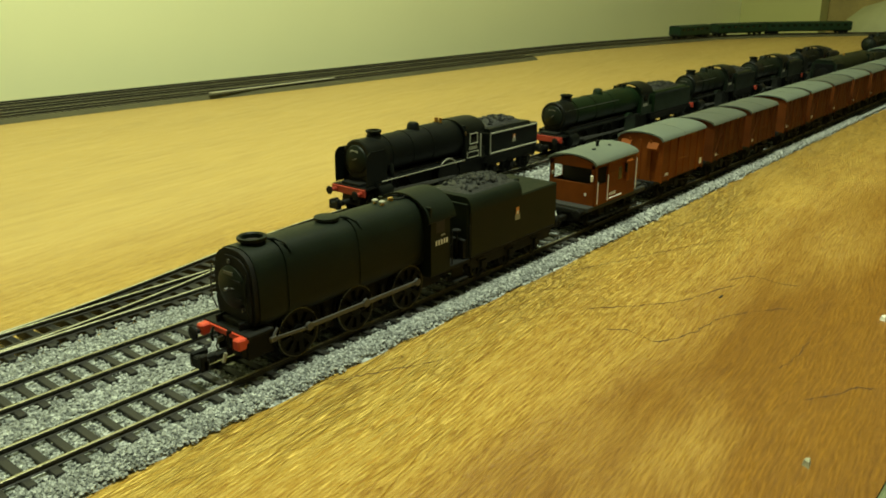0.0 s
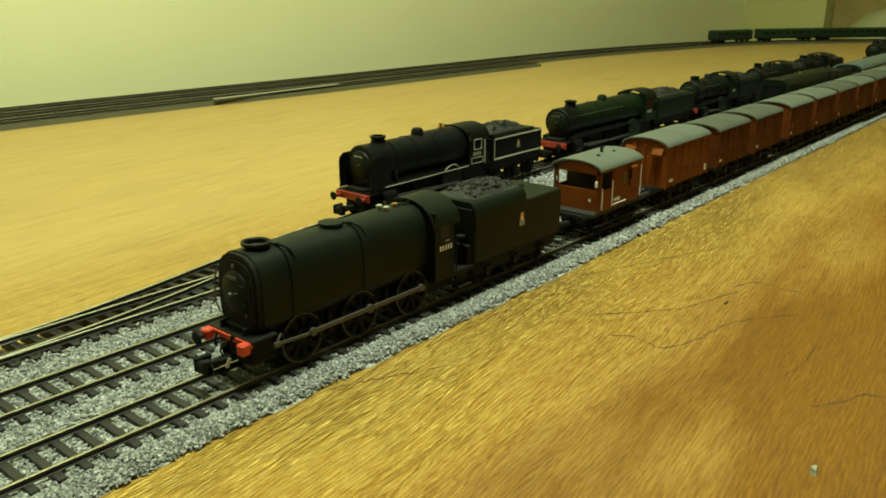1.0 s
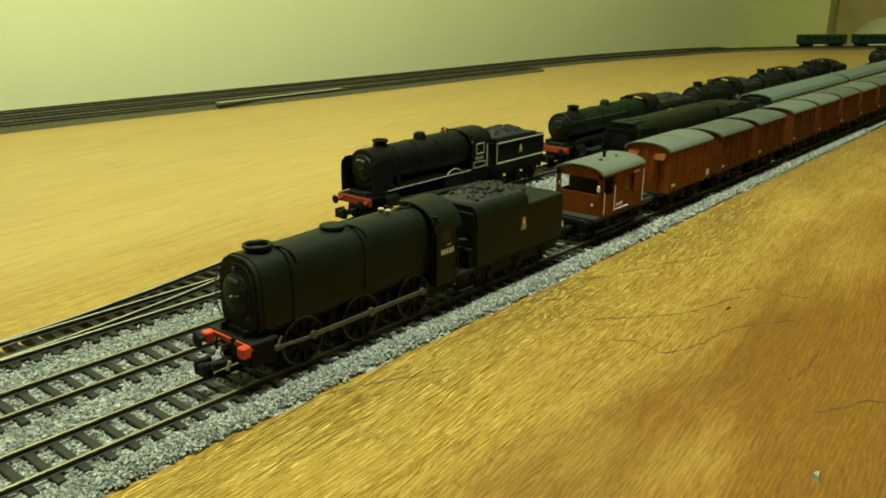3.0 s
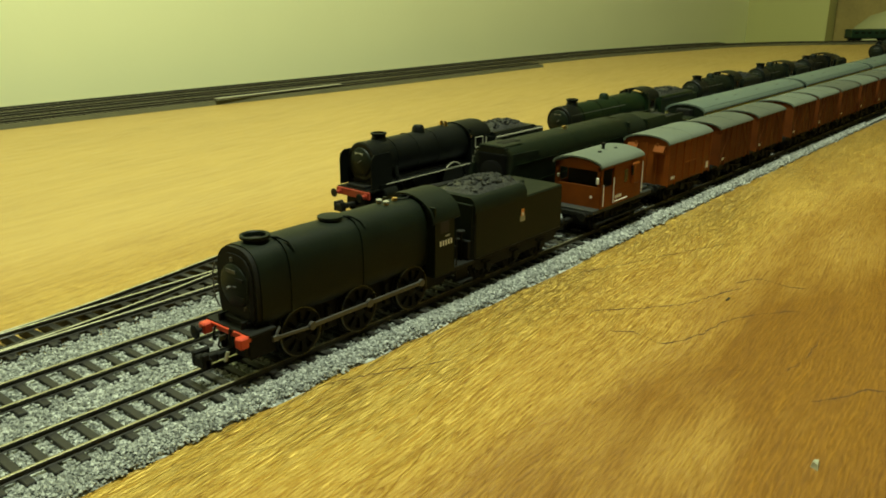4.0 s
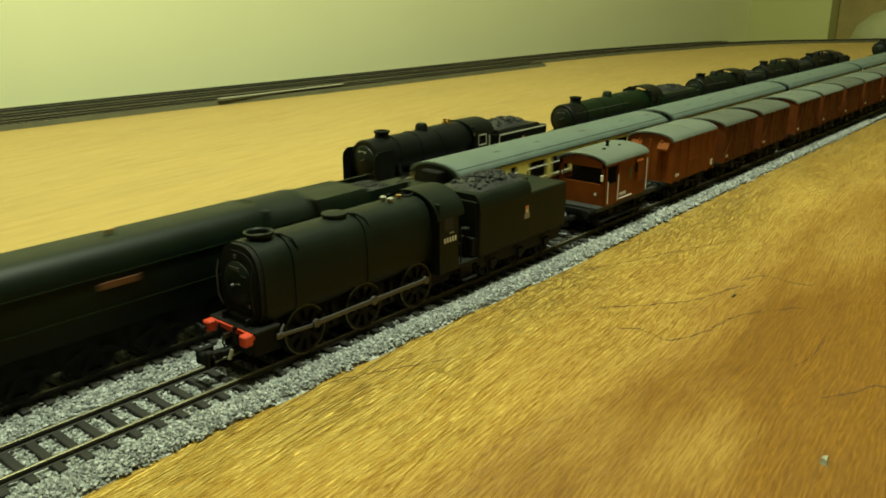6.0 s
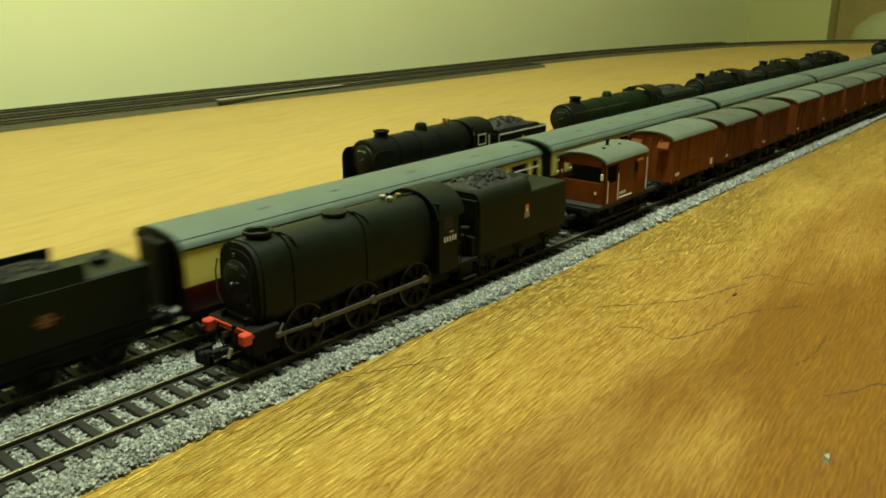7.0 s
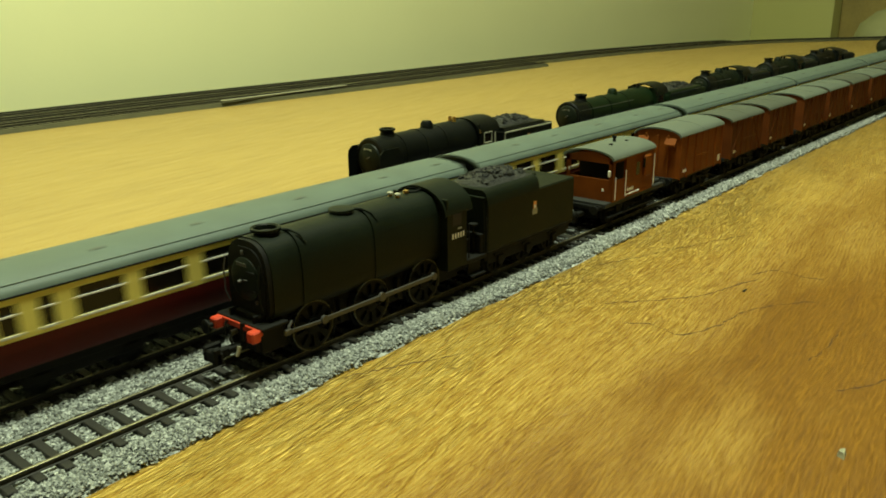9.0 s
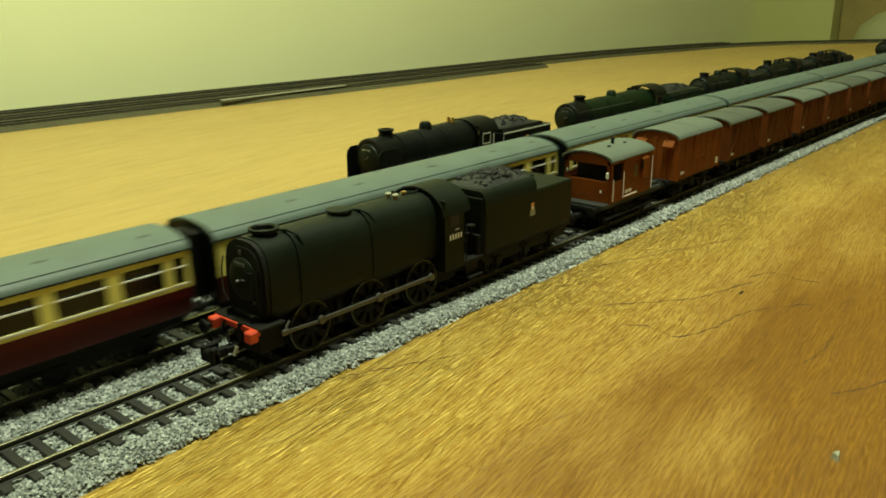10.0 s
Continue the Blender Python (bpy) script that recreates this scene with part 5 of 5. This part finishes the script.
def brake_van():
    w = thing("brake_van", "brown goods brake van with an open veranda and grey roof", "wagon", 117, 0, 0, "")
    # cabin stands between two low end platforms
    c0, c1 = 9.8, 34.6
    cabin = part("cabin", Mesh().box(c0 + 7.2, c1, -8.1, 8.1, 7.6, 20.4, 0.1).prism(arch(8.0, 17.6, 20.2, 22.2, 12), c0 + 7.2, c1), BAUXITE, w)
    part("veranda_front", Mesh().box(c0, c0 + 0.6, -8.0, 8.0, 7.6, 14.2, 0.08).box(c0, c0 + 0.6, -8.0, -6.6, 14.2, 20.3, 0.08).box(c0, c0 + 0.6, 6.6, 8.0, 14.2, 20.3, 0.08).prism([(-8, 19.0), (8, 19.0), (8, 20.2), (4, 21.6), (0, 22.2), (-4, 21.6), (-8, 20.2)], c0, c0 + 0.6), BAUXITE, w)
    part("veranda_side", Mesh().box(c0, c0 + 7.3, -8.1, -7.6, 7.6, 14.0, 0.08).box(c0, c0 + 1.2, -8.1, -7.6, 14.0, 20.3, 0.08).box(c0, c0 + 7.3, -8.1, -7.6, 19.3, 20.4, 0.05), BAUXITE, w)
    part("veranda_side", Mesh().box(c0, c0 + 7.3, 7.6, 8.1, 7.6, 14.0, 0.08).box(c0, c0 + 1.2, 7.6, 8.1, 14.0, 20.3, 0.08), BAUXITE, w)
    # dark panel paints the roof's shade onto the wall inside the veranda
    part("cabin_end", Mesh().box(c0 + 6.9, c0 + 7.25, -7.6, 7.6, 7.8, 20.2, 0.05), INSIDE, w, "dark panel that paints the shade inside the veranda")
    for k in range(8):
        part("plank", Mesh().box(c0 + 7.3, c1 - 0.1, -8.3, -8.0, 7.8 + 1.55 * k, 9.33 + 1.55 * k, 0.05), BAUXITE, cabin)
    ducket = part("lookout", Mesh().box(27.5, 31.5, -9.4, -8.2, 12.4, 19.2, 0.5), BAUXITE, cabin)
    part("lookout_window", Mesh().box(27.3, 27.7, -9.2, -8.5, 15.4, 18.2, 0), GLASS, ducket)
    part("side_window", Mesh().box(23.4, 25.6, -8.36, -8.2, 13.6, 17.6, 0.04), GLASS, cabin)
    roof = part("roof", Mesh().prism(roof_arc(8.7, 20.4, 23.0, 0.45, 14), c0 - 0.8, c1 + 0.8), VAN_ROOF, w, "pale grey curved roof")
    part("stove_pipe", Mesh().turned([(0.5, 22), (0.5, 24.2), (0.7, 24.3), (0.7, 24.8)], (24.0, 0, 0), "z", 12), BLACK_DULL, roof)
    part("roof_vent", Mesh().box(18, 19.2, -2.4, -1.5, 22.5, 23.3, 0.15).box(27.4, 28.4, -2.5, -1.7, 22.5, 23.2, 0.15), BLACK_DULL, roof)
    rail = lambda pts: part("handrail", Mesh().path(pts, 0.17), WHITE, w, "white handrail")
    rail([(c0 + 0.9, -8.5, 8.4), (c0 + 0.9, -8.5, 15.0)])
    rail([(c0 + 7.0, -8.5, 8.4), (c0 + 7.0, -8.5, 16.4)])
    rail([(c0 + 7.6, -8.6, 8.8), (c0 + 15.5, -8.6, 8.8)])
    rail([(c1 + 0.2, -8.5, 8.6), (c1 + 0.2, -8.5, 18.6)])
    part("lamp", Mesh().box(c0 - 0.8, c0, -7.5, -6.6, 15.2, 17.2, 0.25), WHITE, w, "small white tail lamp")
    part("lamp", Mesh().box(c0 - 0.6, c0, 6.4, 7.1, 15.6, 16.8, 0.2), LINING, w)
    part("lamp_bracket", Mesh().box(c0 - 0.3, c0, -5.2, -4.6, 10.6, 11.4, 0).box(c0 - 0.3, c0, 5.6, 6.2, 10.6, 11.4, 0), WHITE, w)
    part("platform", Mesh().box(6.5, 43.5, -7.9, 7.9, 6.4, 7.7, 0.15).box(36.5, 43.5, -6.5, 6.5, 7.6, 8.8, 0.3), PLATFORM, w, "grey end platform with ballast weights")
    part("step_board", Mesh().box(8, 38, -8.2, -7.0, 3.0, 3.5, 0.08).box(14, 15, -7.4, -6.9, 3.4, 6.8, 0.05).box(30, 31, -7.4, -6.9, 3.4, 6.8, 0.05), BLACK_DULL, w)
    bars(w, 18.0, -8.4, 9.6, 4, 0.8, 0.25, 0.9)
    wagon_gear(w, 43, 22, 6.5)
    return w


def utility_van(length, label):
    """A green covered carriage truck or coach that runs along the wall; origin at its middle."""
    w = thing("utility_van", label, "coach", 0, 0, 0, "green vans along the wall")
    h = length / 2
    body = part("body", Mesh().prism(arch(8.4, 4.4, 13.6, 15.2, 12), -h + 1, h - 1), COACH_GREEN, w)
    n = int(length / 11)
    for k in range(n):
        a = -h + 5 + k * (length - 8) / n
        for s in (-1, 1):
            part("window", Mesh().box(a, a + 5.2, s * 8.45 - 0.12, s * 8.45 + 0.12, 9.8, 12.2, 0.03), GLASS, body)
    part("roof", Mesh().prism(roof_arc(8.7, 13.8, 15.8, 0.4, 12), -h + 0.6, h - 0.6), COACH_GREEN, w)
    part("underframe", Mesh().box(-h, h, -6.5, 6.5, 3.2, 5.4, 0.2), BLACK_DULL, w)
    for x in (-h + 11, h - 11):
        part("bogie", Mesh().box(x - 7, x + 7, -6.2, 6.2, 2.4, 4.8, 0.2), BLACK_DULL, w)
        for s in (-1, 1):
            for dx in (-4.5, 4.5):
                part("wheel", wheel_mesh("van_wheel", 3.0, 0, side=s), None, w, at=(x + dx, s * 4.7, 3.0))
    return w


# ---------------------------------------------------------------- putting things in place
room()
board()
austerity_engine()
brake_van()

plain = box_van(False, VAN_ROOF, BAUXITE_DARK, True, 30.9, 20.7, 22.9)
hooded = box_van(True, VAN_ROOF, BAUXITE, False, 34.4, 21.0, 23.6)
dark = box_van(False, VAN_ROOF_DARK, BAUXITE_DARK, True, 30.9, 20.7, 22.9)
hooded.location = (170.3 * MM, 0, 0)
tagged(hooded, "brown goods van with hooded end vents behind the brake van")
kinds = [dark, dark, plain, plain, dark, plain, dark, plain, dark, plain, plain, dark, plain]
placed = set()
spots = [213.0, 250.6, 292.4, 328.6, 364.6, 400.6] + [437.4 + 37 * k for k in range(7)]
for k, source in enumerate(kinds):
    m = Matrix.Translation((spots[k] * MM, 0, 0))
    if source.name in placed:
        copy_thing(source, m)
    else:
        source.location = m.translation
        placed.add(source.name)
tagged(dark, "brown goods van with a darker grey roof")
tagged(plain, "weathered brown goods van with diagonal side braces")

steam_engine("black lined express engine with grey-edged tender", 94.0, SIDING, 97.5, BLACK_GLOSS, 11, lined=True, deflectors=True, tender_len=32.5, chimney=0.1, drivers=2, chim_x=12.2, lift=0.8)
steam_engine("mid-green tender engine parked on the siding", 211.0, SIDING, 126.0, GREEN_MID, 12, tender_len=42, chimney=0.3, chim_x=14.2, plain_finish=True)
steam_engine("black tender engine with red buffer beam", 343.0, SIDING, 88.0, BLACK, 13, tender_len=30, chimney=0.2, plain_finish=True)
steam_engine("dull black tender engine in the row", 437.0, SIDING, 84.0, BLACK, 14, tender_len=28, chimney=0.6, plain_finish=True)
steam_engine("black tender engine with smoke deflectors", 525.0, SIDING, 84.0, BLACK_GLOSS, 15, tender_len=28, deflectors=True, chimney=0.0, plain_finish=True)
steam_engine("far black tender engine", 722.0, SIDING, 100.0, BLACK, 16, tender_len=34, chimney=0.2, plain_finish=True)

EXPRESS = express_engine()
first = coach("brake")
second = coach("open")
COACHES += [first, second]
for k in range(5):
    COACHES.append(copy_thing(second, Matrix.Translation((0, TRACK_2 * MM, 0))))
FAR_TRAIN = [utility_van(66, "short dark green van running along the wall"), utility_van(84, "dark green coach running along the wall"), utility_van(128, "long dark green coach running along the wall")]

# small things lying on the board
chip = Mesh().add([(0, 0, 0), (2.2, 0.3, 0), (2.6, 1.6, 0), (0.6, 1.4, 0), (0.4, 0.2, 0.9), (1.9, 0.5, 1.1), (2.0, 1.2, 0.8), (0.7, 1.1, 1.0)], [(3, 2, 1, 0), (4, 5, 6, 7), (0, 1, 5, 4), (1, 2, 6, 5), (2, 3, 7, 6), (3, 0, 4, 7)])
single("foil_scrap", chip, LINING, "tiny pale grey scrap of foil on the board", "scrap", at=(44.5, -97, -4))
single("foil_scrap", chip, WHITE, "tiny pale scrap on the board", "scrap", at=(119, -91.5, -4))
single("wood_splinter", Mesh().box(0, 2.0, 0, 0.5, 0, 0.35, 0.1), SLEEPER, "tiny dark splinter on the board", "scrap", at=(108.6, -55.8, -4))

tracks()
ballast()

# where the front of the first coach stands, in millimetres along the line, by seconds
RUN = [(0.0, 590.0), (0.5, 543.0), (1.0, 496.0), (1.5, 450.5), (2.0, 408.5), (2.5, 370.0), (3.0, 330.5), (3.5, 290.5), (4.0, 250.5), (4.5, 211.0), (5.0, 170.0), (5.5, 127.6), (6.0, 86.0), (6.5, 44.0), (7.0, 0.5), (7.5, -42.0), (8.0, -84.5), (8.5, -128.0), (9.0, -171.0), (9.5, -214.0), (10.0, -256.5)]


def along(points, s):
    for a, b in zip(points, points[1:]):
        d = (b - a).length
        if s <= d:
            return a + (b - a) * (s / d)
        s -= d
    return points[-1] + (points[-1] - points[-2]).normalized() * s


def motions():
    walk(EXPRESS, [(t, pose((x - 136.0) * MM, TRACK_2 * MM, 0)) for t, x in RUN])
    for k, c in enumerate(COACHES):
        walk(c, [(t, pose((x + COACH_PITCH * k - 2.8 * max(0, k - 3)) * MM, TRACK_2 * MM, 0)) for t, x in RUN])
    times = [i / 10 for i in range(101)]
    xs = np.interp(times, [t for t, _ in RUN], [x for _, x in RUN])
    for w, at, r in EXPRESS_WHEELS:
        walk(w, [(t, pose(*(v * MM for v in at), 0, math.degrees((x - xs[0]) / r), 0)) for t, x in zip(times, xs)])
    line = smooth_line(WALL_LINE_2, 10)
    lengths = (66, 84, 128)
    for k, v in enumerate(FAR_TRAIN):
        rows = []
        for i in range(21):
            t = i / 2
            s = FAR_START + FAR_SPEED * t + sum(lengths[:k]) + (0, 16, 22)[k]
            a, b = along(line, s), along(line, s + lengths[k])
            mid = (a + b) / 2
            rows.append((t, pose(mid.x * MM, mid.y * MM, 0, 0, 0, math.degrees(math.atan2(b.y - a.y, b.x - a.x)))))
        walk(v, rows)


FAR_START, FAR_SPEED = 1296.0, 72.0
motions()
